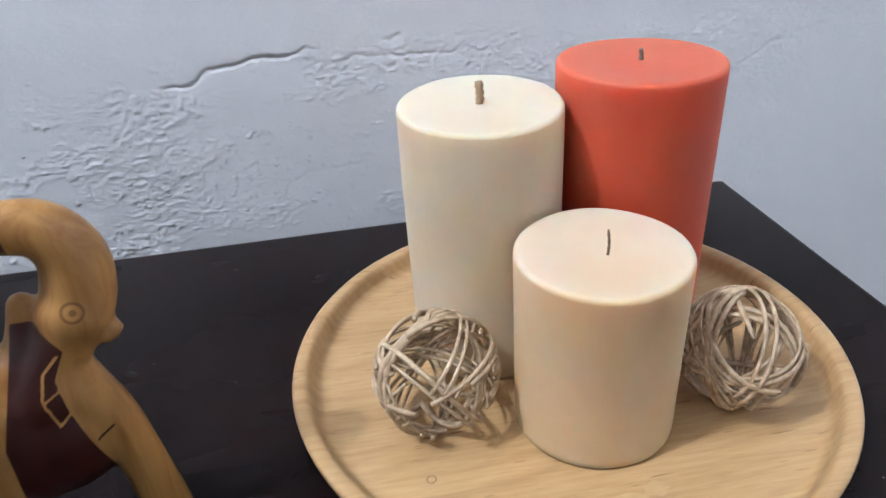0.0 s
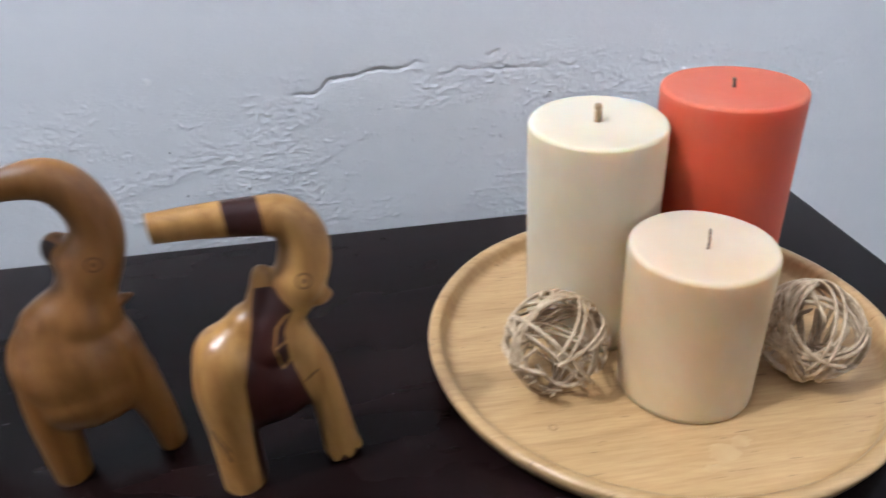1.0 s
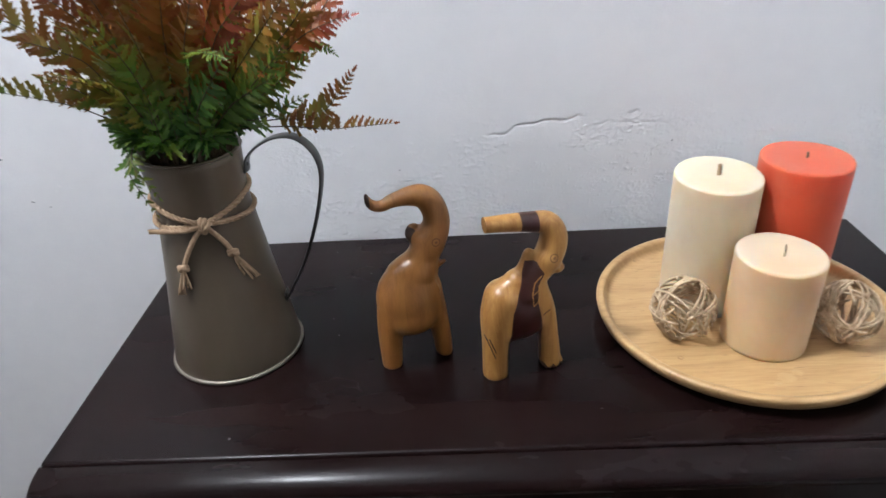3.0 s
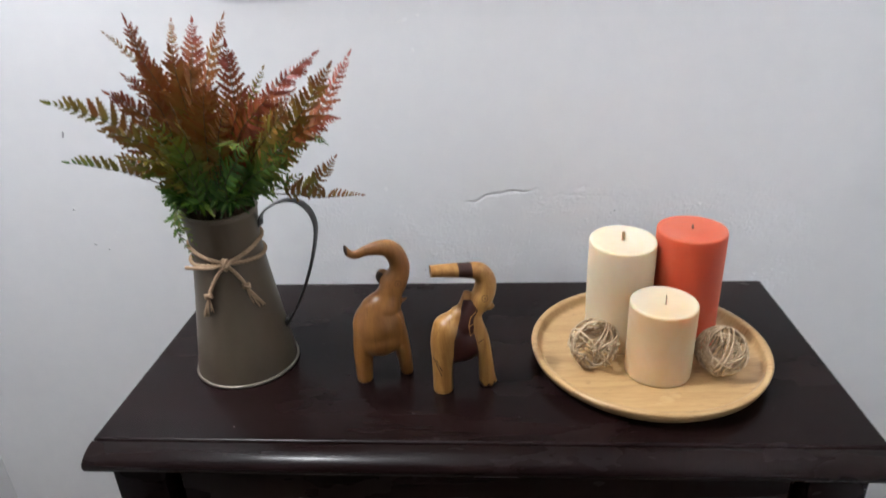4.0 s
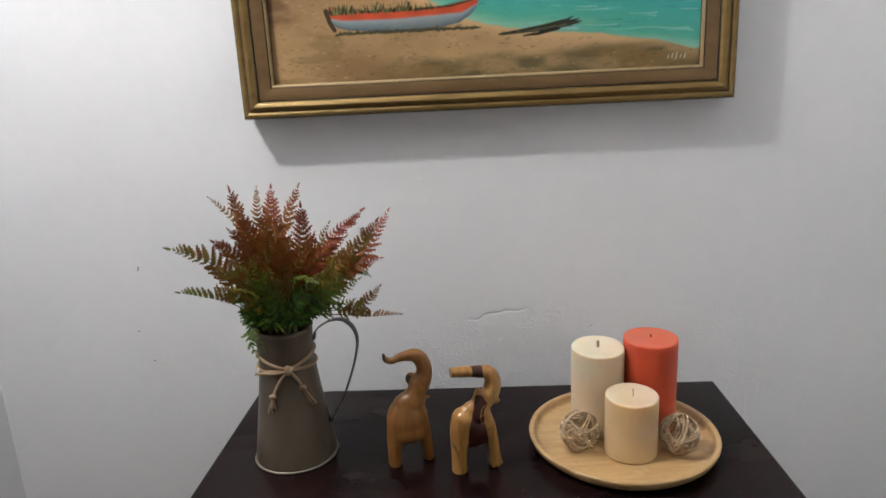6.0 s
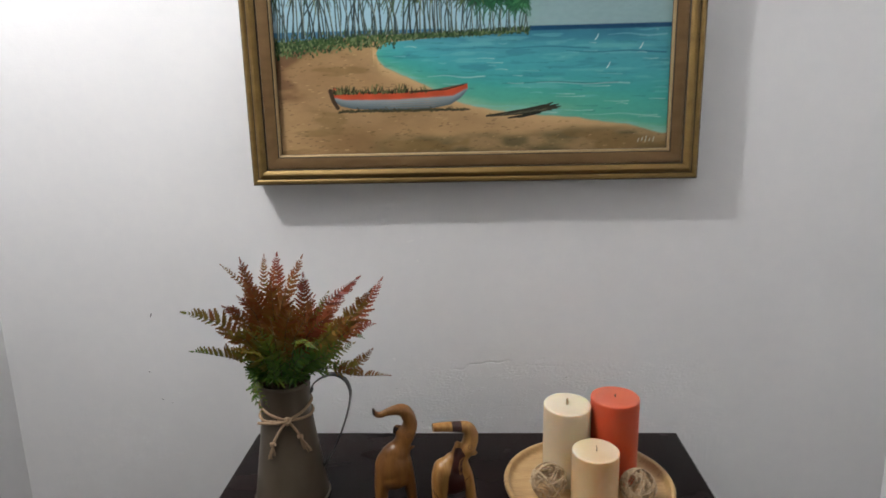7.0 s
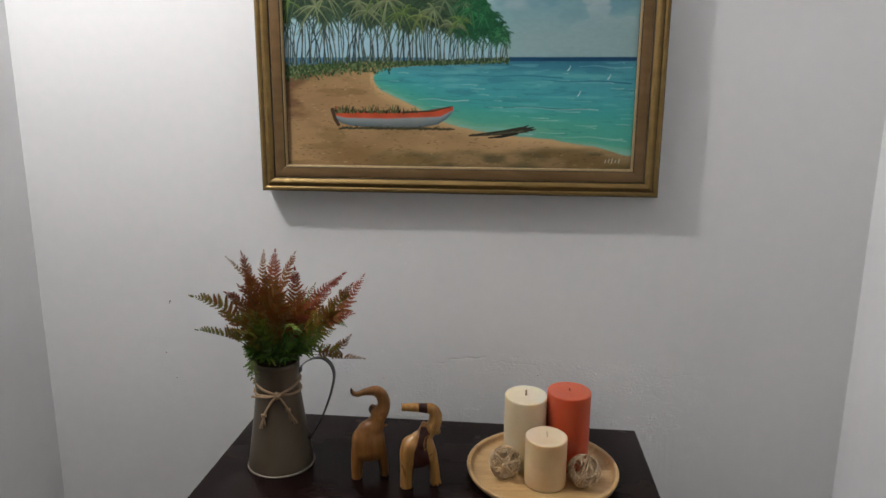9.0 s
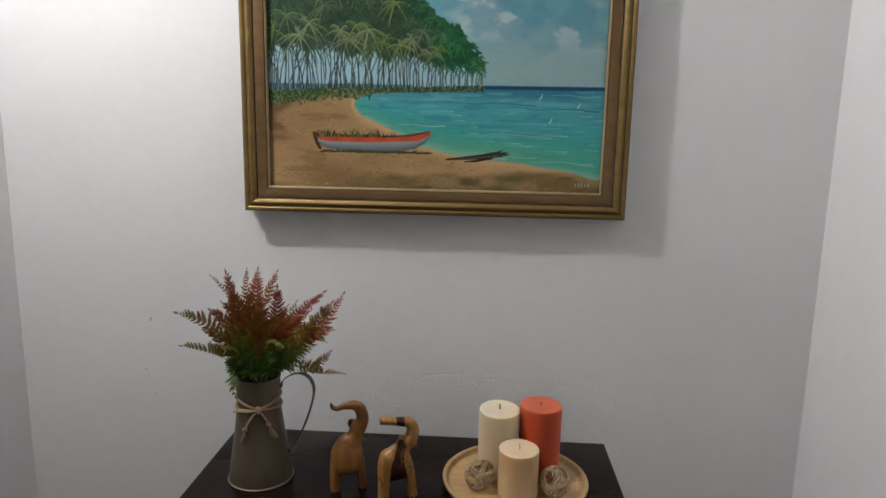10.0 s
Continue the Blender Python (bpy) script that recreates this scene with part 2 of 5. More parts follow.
def lathe(profile, seg=64, centre=(0, 0)):
    """Turns (radius, height) pairs round the z axis; a zero radius closes the end."""
    bm = bmesh.new()
    rings = []
    for r, z in profile:
        if r <= 1e-6:
            rings.append([bm.verts.new((centre[0], centre[1], z))])
        else:
            rings.append([bm.verts.new((centre[0] + r * math.cos(2 * math.pi * i / seg), centre[1] + r * math.sin(2 * math.pi * i / seg), z)) for i in range(seg)])
    for a, b in zip(rings, rings[1:]):
        for i in range(seg):
            j = (i + 1) % seg
            if len(a) == 1 and len(b) > 1:
                bm.faces.new((a[0], b[j], b[i]))
            elif len(b) == 1 and len(a) > 1:
                bm.faces.new((a[i], a[j], b[0]))
            elif len(a) > 1:
                bm.faces.new((a[i], a[j], b[j], b[i]))
    bmesh.ops.recalc_face_normals(bm, faces=bm.faces)
    return bm


def sweep(bm, points, radii, seg=8, flat=1.0, side=None, closed=False):
    """A tube along points; flat squeezes it across side."""
    pts = [Vector(p) for p in points]
    n = len(pts)
    if isinstance(radii, (int, float)):
        radii = [radii] * n
    rings, up = [], Vector(side) if side else None
    for i, p in enumerate(pts):
        if closed:
            d = pts[(i + 1) % n] - pts[i - 1]
        else:
            d = pts[min(i + 1, n - 1)] - pts[max(i - 1, 0)]
        d.normalize()
        if up is None:
            up = d.orthogonal()
        a = (up - d * up.dot(d))
        a = a.normalized() if a.length > 1e-6 else d.orthogonal().normalized()
        b = d.cross(a)
        if side is None:
            up = a
        rings.append([bm.verts.new(p + (a * math.cos(2 * math.pi * k / seg) + b * flat * math.sin(2 * math.pi * k / seg)) * radii[i]) for k in range(seg)])
    for i in range(n if closed else n - 1):
        r0, r1 = rings[i], rings[(i + 1) % n]
        for k in range(seg):
            bm.faces.new((r0[k], r0[(k + 1) % seg], r1[(k + 1) % seg], r1[k]))
    if not closed:
        bm.faces.new(rings[0][::-1])
        bm.faces.new(rings[-1])
    return bm


def spline(points, count):
    """Catmull-Rom through points."""
    p = [Vector(q) for q in points]
    p = [p[0] * 2 - p[1], *p, p[-1] * 2 - p[-2]]
    out, spans = [], len(p) - 3
    for i in range(count):
        s = i / (count - 1) * spans
        k = min(int(s), spans - 1)
        f = s - k
        a, b, c, d = p[k:k + 4]
        out.append(0.5 * (2 * b + (c - a) * f + (2 * a - 5 * b + 4 * c - d) * f * f + (3 * b - a - 3 * c + d) * f ** 3))
    return out


def value_noise(x, y, seed=0):
    """Smooth noise in 0..1 on numpy arrays."""
    xi, yi = np.floor(x).astype(np.int64), np.floor(y).astype(np.int64)
    fx, fy = x - xi, y - yi
    fx, fy = fx * fx * (3 - 2 * fx), fy * fy * (3 - 2 * fy)

    def h(a, b):
        v = (a * 374761393 + b * 668265263 + seed * 1442695041) & 0xFFFFFFFF
        v = ((v ^ (v >> 13)) * 1274126177) & 0xFFFFFFFF
        return ((v ^ (v >> 16)) & 0xFFFF) / 65535.0
    return (h(xi, yi) * (1 - fx) + h(xi + 1, yi) * fx) * (1 - fy) + (h(xi, yi + 1) * (1 - fx) + h(xi + 1, yi + 1) * fx) * fy


def fbm(x, y, octaves=4, seed=0):
    total, amp, norm = 0.0, 1.0, 0.0
    for o in range(octaves):
        total = total + amp * value_noise(x * 2 ** o, y * 2 ** o, seed + o * 17)
        norm += amp
        amp *= 0.5
    return total / norm


def smooth01(v):
    v = np.clip(v, 0, 1)
    return v * v * (3 - 2 * v)


# ---- the room ----
WEST, EAST, SOUTH, CEIL = -0.895, 0.856, -5.2, 2.62
# side walls stop at MOUTH; the unseen room beyond is widened to lower fill light
FARW, FARE, MOUTH = -2.6, 2.6, -1.75


def slab(name, lo, hi, material, label, category):
    tagged(part(name, boxed(lo, hi), material, smooth=False), label, category, kind="structure")


# floor is out of view, kept dark so that little light bounces up
slab("floor", (FARW - 0.12, SOUTH - 0.12, -0.08), (FARE + 0.12, 0.14, 0.0), M_FLOOR, "unseen tiled floor, dark brown to bounce little light", "floor")
slab("ceiling", (FARW - 0.12, SOUTH - 0.12, CEIL), (FARE + 0.12, 0.14, CEIL + 0.1), M_WALL, "plain white painted ceiling", "ceiling")
slab("wall_west", (WEST - 0.12, MOUTH, 0), (WEST, 0.05, CEIL), M_WALL, "plain white painted side wall of the alcove", "wall")
slab("wall_east", (EAST, MOUTH, 0), (EAST + 0.12, 0.05, CEIL), M_WALL, "plain white painted side wall of the alcove", "wall")
# added walls out of view, set far off to weaken the frontal fill
slab("wall_south", (FARW, SOUTH - 0.12, 0), (FARE, SOUTH, CEIL), M_WALL, "unseen white painted wall, added to close the widened room", "wall")
slab("wall_far_west", (FARW - 0.12, SOUTH - 0.12, 0), (FARW, 0.14, CEIL), M_WALL, "unseen white painted wall, added to close the widened room", "wall")
slab("wall_far_east", (FARE, SOUTH - 0.12, 0), (FARE + 0.12, 0.14, CEIL), M_WALL, "unseen white painted wall, added to close the widened room", "wall")
slab("wall_return_west", (FARW, MOUTH, 0), (WEST - 0.123, MOUTH + 0.12, CEIL), M_WALL, "unseen white painted wall, added to close the widened room", "wall")
slab("wall_return_east", (EAST + 0.123, MOUTH, 0), (FARE, MOUTH + 0.12, CEIL), M_WALL, "unseen white painted wall, added to close the widened room", "wall")


def line_field(x, z, pts):
    """Distance to a broken line, the signed height over it and the run along it."""
    best, over, run = np.full(x.shape, 9.0), np.zeros(x.shape), np.zeros(x.shape)
    for i, ((x0, z0), (x1, z1)) in enumerate(zip(pts, pts[1:])):
        dx, dz = x1 - x0, z1 - z0
        q = np.clip(((x - x0) * dx + (z - z0) * dz) / (dx * dx + dz * dz), 0, 1)
        ex, ez = x - x0 - q * dx, z - z0 - q * dz
        d = np.hypot(ex, ez)
        near = d < best
        best = np.where(near, d, best)
        over = np.where(near, np.sign(dx * ez - dz * ex) * d, over)
        run = np.where(near, (i + q) / (len(pts) - 1), run)
    return best, over, run


CRACKS = [([(-0.004, 0.882), (0.022, 0.882), (0.035, 0.891), (0.066, 0.896), (0.097, 0.898), (0.119, 0.902)], 0.0014),
          ([(0.131, 0.890), (0.150, 0.893), (0.171, 0.891), (0.232, 0.888)], 0.0008),
          ([(0.168, 0.902), (0.182, 0.905)], 0.0010),
          ([(0.066, 0.745), (0.071, 0.775), (0.079, 0.795), (0.097, 0.803), (0.126, 0.804), (0.150, 0.808)], 0.0003),
          ([(0.455, 0.852), (0.473, 0.860), (0.486, 0.868), (0.524, 0.879), (0.560, 0.885)], 0.0004)]


def relief(x, z):
    """How far the plaster stands out of the wall's plane, at most about 2 mm either way."""
    h = 0.0016 * (fbm(x * 5 + 3, z * 5, 3, 5) - 0.5)
    wob = 0.0060 * (fbm(x * 110, z * 110, 3, 8) - 0.5)
    for pts, depth in CRACKS:
        d, over, run = line_field(x, z + wob, pts)
        ends = np.clip(np.minimum(run, 1 - run) * 9, 0, 1)
        vary = 0.45 + 0.8 * value_noise(x * 70, z * 40, 3)
        h = h - 0.5 * depth * ends * vary * (over <= 0) * np.exp(-d / 0.010)
        h = h - 1.1 * depth * ends * vary * np.exp(-(d / 0.0016) ** 2)
    zone = smooth01((0.915 - z) / 0.03) * smooth01((x + 0.30) / 0.12) * smooth01((0.62 - x) / 0.25)
    patch = smooth01((fbm(x * 16, z * 30, 3, 21) - 0.46) / 0.09) * zone
    brushed = np.clip(fbm(x * 190, z * 470, 2, 31) - 0.46, 0, 1)
    grains = np.clip(value_noise(x * 380, z * 430, 35) - 0.45, 0, 1)
    h = h + patch * (0.0013 * brushed + 0.0011 * grains)
    specks = np.clip(value_noise(x * 420, z * 470, 44) - 0.82, 0, 1) * zone
    return h + 0.0068 * specks * smooth01((fbm(x * 11 + 7, z * 15, 3, 91) - 0.40) / 0.12)


def north_wall():
    xs = np.unique(np.round(np.concatenate([np.arange(WEST - 0.12, -0.30, 0.012), np.arange(-0.30, 0.62, 0.00095), np.arange(0.62, EAST + 0.13, 0.012)]), 5))
    zs = np.unique(np.round(np.concatenate([np.arange(0, 0.74, 0.05), np.arange(0.74, 0.93, 0.0009), np.arange(0.93, CEIL + 0.02, 0.012)]), 5))
    zs[-1] = CEIL
    gx, gz = np.meshgrid(xs, zs)
    gy = -relief(gx, gz)
    verts = np.stack([gx, gy, gz], -1).reshape(-1, 3)
    nx, nz = len(xs), len(zs)
    idx = np.arange(nx * nz).reshape(nz, nx)
    faces = np.stack([idx[:-1, :-1], idx[:-1, 1:], idx[1:, 1:], idx[1:, :-1]], -1).reshape(-1, 4)
    back = len(verts)
    verts = np.concatenate([verts, np.stack([gx, np.full_like(gy, 0.12), gz], -1)[[0, 0, -1, -1], [0, -1, -1, 0]]])
    me = bpy.data.meshes.new("mesh")
    rim = [list(idx[0, ::-1]) + [back, back + 1], list(idx[-1, :]) + [back + 2, back + 3],
           list(idx[:, 0]) + [back + 3, back], list(idx[::-1, -1]) + [back + 1, back + 2], [back, back + 3, back + 2, back + 1]]
    me.from_pydata(verts.tolist(), [], faces.tolist() + [[int(i) for i in r] for r in rim])
    me.materials.append(M_WALL)
    me.shade_smooth()
    return tagged(new("wall_north", me), "white painted plaster wall, cracked and blistered low down", "wall", kind="structure")


wall_n = north_wall()


def chip(x, z, w, h, tilt):
    """A small flaked spot that bares the plaster."""
    bm = bmesh.new()
    rnd = random.Random(int(x * 1000) * 31 + int(z * 1000))
    ring = []
    for k in range(9):
        a = 2 * math.pi * k / 9
        r = 0.7 + 0.6 * rnd.random()
        ring.append(Vector((math.cos(a) * w / 2 * r, 0, math.sin(a) * h / 2 * r)))
    turn = Matrix.Rotation(radians(tilt), 3, "Y")
    y = -float(relief(np.array([x]), np.array([z]))[0])
    out = [bm.verts.new(Vector((x, y - 0.0004, z)) + turn @ q) for q in ring]
    mid = bm.verts.new((x, y - 0.0016, z))
    for k in range(9):
        bm.faces.new((out[k], out[(k + 1) % 9], mid))
    part("chip", bm, M_CHIP, wall_n, "flaked spot of bare plaster")


for cx, cz, cw, ch, ct in ((-0.589, 1.0, 0.0025, 0.010, 20), (-0.606, 0.8805, 0.0045, 0.002, 0), (-0.586, 0.8215, 0.005, 0.0015, 15), (-0.566, 0.8135, 0.003, 0.0014, 0),
                           (-0.110, 0.842, 0.0022, 0.0016, 0), (-0.060, 0.770, 0.0018, 0.0016, 0),
                           (-0.105, 0.80, 0.0018, 0.0018, 0), (0.225, 0.865, 0.003, 0.0014, 10)):
    chip(cx, cz, cw, ch, ct)


M_SCUFF = simple("chalky_scuff", (0.86, 0.86, 0.86), (0.90, 0.90, 0.90), 400.0, rough=0.7)
for cx, cz, cw, ch, ct in ((-0.605, 0.8838, 0.005, 0.005, 0), (-0.550, 0.835, 0.004, 0.003, 0), (-0.585, 0.8235, 0.005, 0.003, 15), (-0.565, 0.8155, 0.0035, 0.003, 0), (-0.545, 0.842, 0.006, 0.0025, 30), (-0.072, 1.142, 0.016, 0.004, -20), (-0.060, 1.104, 0.005, 0.005, 0), (-0.052, 1.148, 0.008, 0.003, -15), (-0.112, 0.905, 0.006, 0.006, 0), (-0.085, 0.800, 0.005, 0.005, 0)):
    chip(cx, cz, cw, ch, ct)
    wall_n.children[-1].data.materials[0] = M_SCUFF
    tagged(wall_n.children[-1], "pale chalky scuff")


# ---- the console table ----
TOP = 0.78
TX0, TX1, TY0, TY1 = -0.3735, 0.4240, -0.437, -0.062


def console_table():
    t = thing("console_table", (0, 0, 0), "dark espresso lacquered wooden console table against the wall", "table")
    part("tabletop", boxed((TX0, -0.4078, TOP - 0.020), (TX1, TY1, TOP), 0.004, 3), M_TABLE, t)
    # rounded front moulding behind a fine groove
    prof = [(-0.4092, TOP - 0.0205), (-0.4092, TOP - 0.0016), (-0.4106, TOP - 0.0004), (-0.418, TOP - 0.0012), (-0.4255, TOP - 0.0030), (-0.4315, TOP - 0.0062),
            (-0.4355, TOP - 0.0100), (-0.4370, TOP - 0.0140), (-0.4355, TOP - 0.0180), (-0.4315, TOP - 0.0205)]
    bm = bmesh.new()
    ends = []
    for k, (x, inset) in enumerate(((TX0 + 0.0035, 0.0035), (TX0 + 0.001, 0.0012), (TX0 + 0.003, 0.0), (TX1 - 0.003, 0.0), (TX1 - 0.001, 0.0012), (TX1 - 0.0035, 0.0035))):
        if k in (0, 5):
            continue
        ends.append([bm.verts.new((x, y + inset, z - inset * 0.3 if z > TOP - 0.01 else z + inset * 0.3)) for y, z in prof])
    for a, b in zip(ends, ends[1:]):
        for i in range(len(prof)):
            j = (i + 1) % len(prof)
            bm.faces.new((a[i], b[i], b[j], a[j]))
    bm.faces.new(ends[0])
    bm.faces.new(ends[-1][::-1])
    bmesh.ops.recalc_face_normals(bm, faces=bm.faces)
    ob = part("front_moulding", bm, M_TABLE, t)
    ob.data.set_sharp_from_angle(angle=radians(40))
    z1, leg = TOP - 0.0208, 0.055
    lx0, lx1, ly0, ly1 = TX0 + 0.014, TX1 - 0.014, -0.412, TY1 - 0.006
    for x in (lx0, lx1 - leg):
        for y in (ly0, ly1 - leg):
            part("leg", boxed((x, y, 0.0), (x + leg, y + leg, z1), 0.003), M_TABLE, t)
    d = part("drawer_front", boxed((lx0 + leg + 0.014, ly0 + 0.008, TOP - 0.165), (lx1 - leg - 0.014, ly0 + 0.028, z1 - 0.006), 0.002), M_TABLE, t)
    part("front_rail", boxed((lx0 + leg - 0.004, ly0 + 0.032, TOP - 0.19), (lx1 - leg + 0.004, ly0 + 0.044, z1)), M_TABLE, t, smooth=False)
    for x in (lx0 + 0.006, lx1 - 0.024):
        part("side_rail", boxed((x, ly0 + leg - 0.004, TOP - 0.19), (x + 0.018, ly1 - leg + 0.004, z1)), M_TABLE, t, smooth=False)
    part("back_rail", boxed((lx0 + leg - 0.004, ly1 - 0.024, TOP - 0.19), (lx1 - leg + 0.004, ly1 - 0.006, z1)), M_TABLE, t, smooth=False)


console_table()

def dust():
    """Tiny pale flecks lying on the tabletop."""
    rnd = random.Random(3)
    bm = bmesh.new()
    for k in range(26):
        x, y, r = rnd.uniform(TX0 + 0.03, TX1 - 0.03), rnd.uniform(-0.40, TY1 - 0.02), rnd.uniform(0.0004, 0.0012)
        ring = [bm.verts.new((x + r * rnd.uniform(0.6, 1.4) * math.cos(a), y + r * rnd.uniform(0.4, 1.0) * math.sin(a), TOP + 0.0001)) for a in (0, 1.26, 2.5, 3.8, 5.0)]
        peak = bm.verts.new((x, y, TOP + 0.0001 + r * 0.5))
        for i in range(5):
            bm.faces.new((ring[i], ring[(i + 1) % 5], peak))
    tagged(part("dust_flecks", bm, M_CHIP), "pale plaster dust flecks scattered on the dark tabletop", "dust", kind="stuff")


dust()

# ---- the painting ----
PX0, PX1, PZ0, PZ1 = -0.349, 0.440, 1.257, 1.822
CX0, CX1, CZ0, CZ1 = -0.297, 0.388, 1.309, 1.770


def paint_canvas(w, h):
    """A tropical bay with palms, a beached boat and driftwood, brushed into an array of colours."""
    rnd = random.Random(5)
    uu, vv = np.meshgrid(np.linspace(CX0, CX1, w), np.linspace(CZ0, CZ1, h))
    du, dv = (CX1 - CX0) / (w - 1), (CZ1 - CZ0) / (h - 1)
    img = np.zeros((h, w, 3))

    def col(*c):
        return np.array(srgb(*c))

    def lay(mask, c):
        m = np.clip(mask, 0, 1)[..., None]
        img[:] = img * (1 - m) + m * c

    def stroke(pts, radius, c, alpha=1.0):
        """One brush stroke along points, radius in metres from start to end."""
        n = max(2, int(sum(math.dist(a, b) for a, b in zip(pts, pts[1:])) / (du * 0.7)))
        cum = [i / (len(pts) - 1) for i in range(len(pts))]
        for s in np.linspace(0, 1, n):
            u, v = np.interp(s, cum, [p[0] for p in pts]), np.interp(s, cum, [p[1] for p in pts])
            r = radius[0] + (radius[1] - radius[0]) * s
            i0, i1 = int((u - r - CX0) / du), int((u + r - CX0) / du) + 2
            j0, j1 = int((v - r - CZ0) / dv), int((v + r - CZ0) / dv) + 2
            i0, j0, i1, j1 = max(i0, 0), max(j0, 0), min(i1, w), min(j1, h)
            if i0 >= i1 or j0 >= j1:
                continue
            d = np.hypot(uu[j0:j1, i0:i1] - u, vv[j0:j1, i0:i1] - v)
            m = (np.clip((r + du * 0.6 - d) / (du * 1.2), 0, 1) * alpha)[..., None]
            img[j0:j1, i0:i1] = img[j0:j1, i0:i1] * (1 - m) + m * c

    # sky and soft clouds
    g = smooth01((vv - 1.54) / 0.16)[..., None]
    img[:] = col(146, 176, 178) * (1 - g) + col(104, 160, 174) * g
    up = smooth01((vv - 1.56) / 0.09)
    lay(smooth01((fbm(uu * 7 + 4, vv * 11 + 1, 4, 61) - 0.44) / 0.22) * up * 0.75, col(178, 198, 200))
    lay(smooth01((0.46 - fbm(uu * 12 + 8, vv * 17, 3, 77)) / 0.16) * up * 0.55, col(84, 142, 162))
    lay(smooth01((fbm(uu * 16 + 1, vv * 26, 4, 63) - 0.58) / 0.12) * up * 0.6, col(206, 214, 212))
    # light haze of water and sky behind the trunks
    lay((uu < 0.13) * smooth01((1.60 - vv) / 0.02) * 0.9, col(160, 196, 212))
    lay((uu < 0.0) * smooth01((1.522 - vv) / 0.003), col(70, 118, 150))
    # sea
    shore = np.interp(uu, [-0.119, -0.116, -0.104, -0.057, 0.02, 0.084, 0.2, 0.316, 0.38], [1.482, 1.470, 1.457, 1.436, 1.398, 1.381, 1.367, 1.352, 1.336])
    upper = np.where(uu > 0.146, 1.521, np.interp(uu, [-0.119, -0.113, -0.1, 0.0, 0.146], [1.483, 1.493, 1.500, 1.507, 1.514]))
    wob = (fbm(uu * 30, vv * 30, 3, 3) - 0.5) * 0.007
    sea = smooth01((vv - shore + wob) / 0.004 + 0.5) * smooth01((upper - vv) / 0.002 + 0.5) * (uu > -0.119)
    depth = np.clip((vv - shore) / np.maximum(1.521 - shore, 1e-4), 0, 1) + (fbm(uu * 5, vv * 30, 3, 9) - 0.5) * 0.22
    water = np.stack([np.interp(depth, [0, 0.12, 0.35, 0.6, 0.85, 0.97], [col(*c)[k] for c in ((140, 190, 160), (86, 172, 150), (70, 166, 160), (76, 164, 172), (78, 154, 166), (54, 118, 140))]) for k in range(3)], -1)
    lay(sea, water)
    waves = fbm(uu * 16, vv * 150, 3, 15)
    lay(sea * smooth01((waves - 0.60) / 0.12) * 0.30, col(126, 196, 200))
    lay(sea * smooth01((0.40 - waves) / 0.10) * smooth01((vv - 1.40) / 0.06) * 0.34, col(40, 108, 130))
    lay(sea * (uu > 0.146) * smooth01((vv - 1.512) / 0.003), col(28, 72, 108))
    # sand
    strip = np.interp(uu, [CX0, -0.12, 0.10, 0.148], [1.503, 1.512, 1.516, 1.513])
    land = np.where(uu < 0.148, strip, shore + 0.004)
    sand = np.clip(1 - sea, 0, 1) * smooth01((land - vv) / 0.004 + 0.5)
    tone = smooth01(0.1 + 1.0 * fbm(uu * 6, vv * 12, 4, 33))[..., None]
    lay(sand, col(134, 104, 68) * (1 - tone) + col(188, 154, 110) * tone)
    lay(sand * smooth01((-0.10 - uu) / 0.16) * smooth01((vv - 1.37) / 0.05) * (0.35 + 0.65 * smooth01((fbm(uu * 9, vv * 22, 4, 35) - 0.36) / 0.2)) * 0.85, col(104, 74, 52))
    lay(sand * smooth01((fbm(uu * 10, vv * 46, 4, 36) - 0.56) / 0.12) * 0.40, col(104, 86, 48))
    edge = np.exp(-((vv - shore) / 0.014) ** 2) * (uu > -0.125)
    lay(sand * edge * 0.7, col(216, 178, 130))
    front = smooth01((1.352 - vv + 0.03 * (fbm(uu * 8, vv * 9, 3, 41) - 0.5)) / 0.018) * smooth01((uu + 0.17) / 0.12)
    lay(sand * front * (0.45 + 0.55 * smooth01((fbm(uu * 16, vv * 40, 3, 42) - 0.34) / 0.25)) * 0.85, col(78, 78, 52))
    lay(sand * front * smooth01((fbm(uu * 13 + 5, vv * 44, 3, 43) - 0.52) / 0.1) * 0.6, col(124, 100, 58))
    for _ in range(900):
        u, v = rnd.uniform(CX0, CX1), rnd.uniform(CZ0, 1.50)
        if sand[int((v - CZ0) / dv), int((u - CX0) / du)] > 0.9:
            l = rnd.uniform(0.001, 0.007)
            stroke([(u, v), (u + l, v + rnd.uniform(-0.001, 0.001))], (0.0005, 0.0004), col(*rnd.choice(((62, 56, 32), (96, 84, 48), (206, 172, 126), (74, 54, 38)))), 0.6)
    # long swells, foam, gulls
    for u, v, l, c in ((0.10, 1.428, 0.20, (24, 92, 108)), (0.16, 1.426, 0.16, (190, 220, 218)), (0.21, 1.478, 0.17, (30, 92, 122)), (0.05, 1.488, 0.2, (44, 118, 140)), (-0.03, 1.442, 0.10, (196, 224, 220)), (0.24, 1.372, 0.13, (170, 210, 200)), (0.28, 1.505, 0.1, (150, 196, 206))):
        stroke([(u + l * q, v + 0.0015 * math.sin(9 * q + u * 40) - 0.004 * q) for q in np.linspace(0, 1, 9)], (0.0006, 0.0013), col(*c), 0.20 if c[0] > 140 else 0.42)
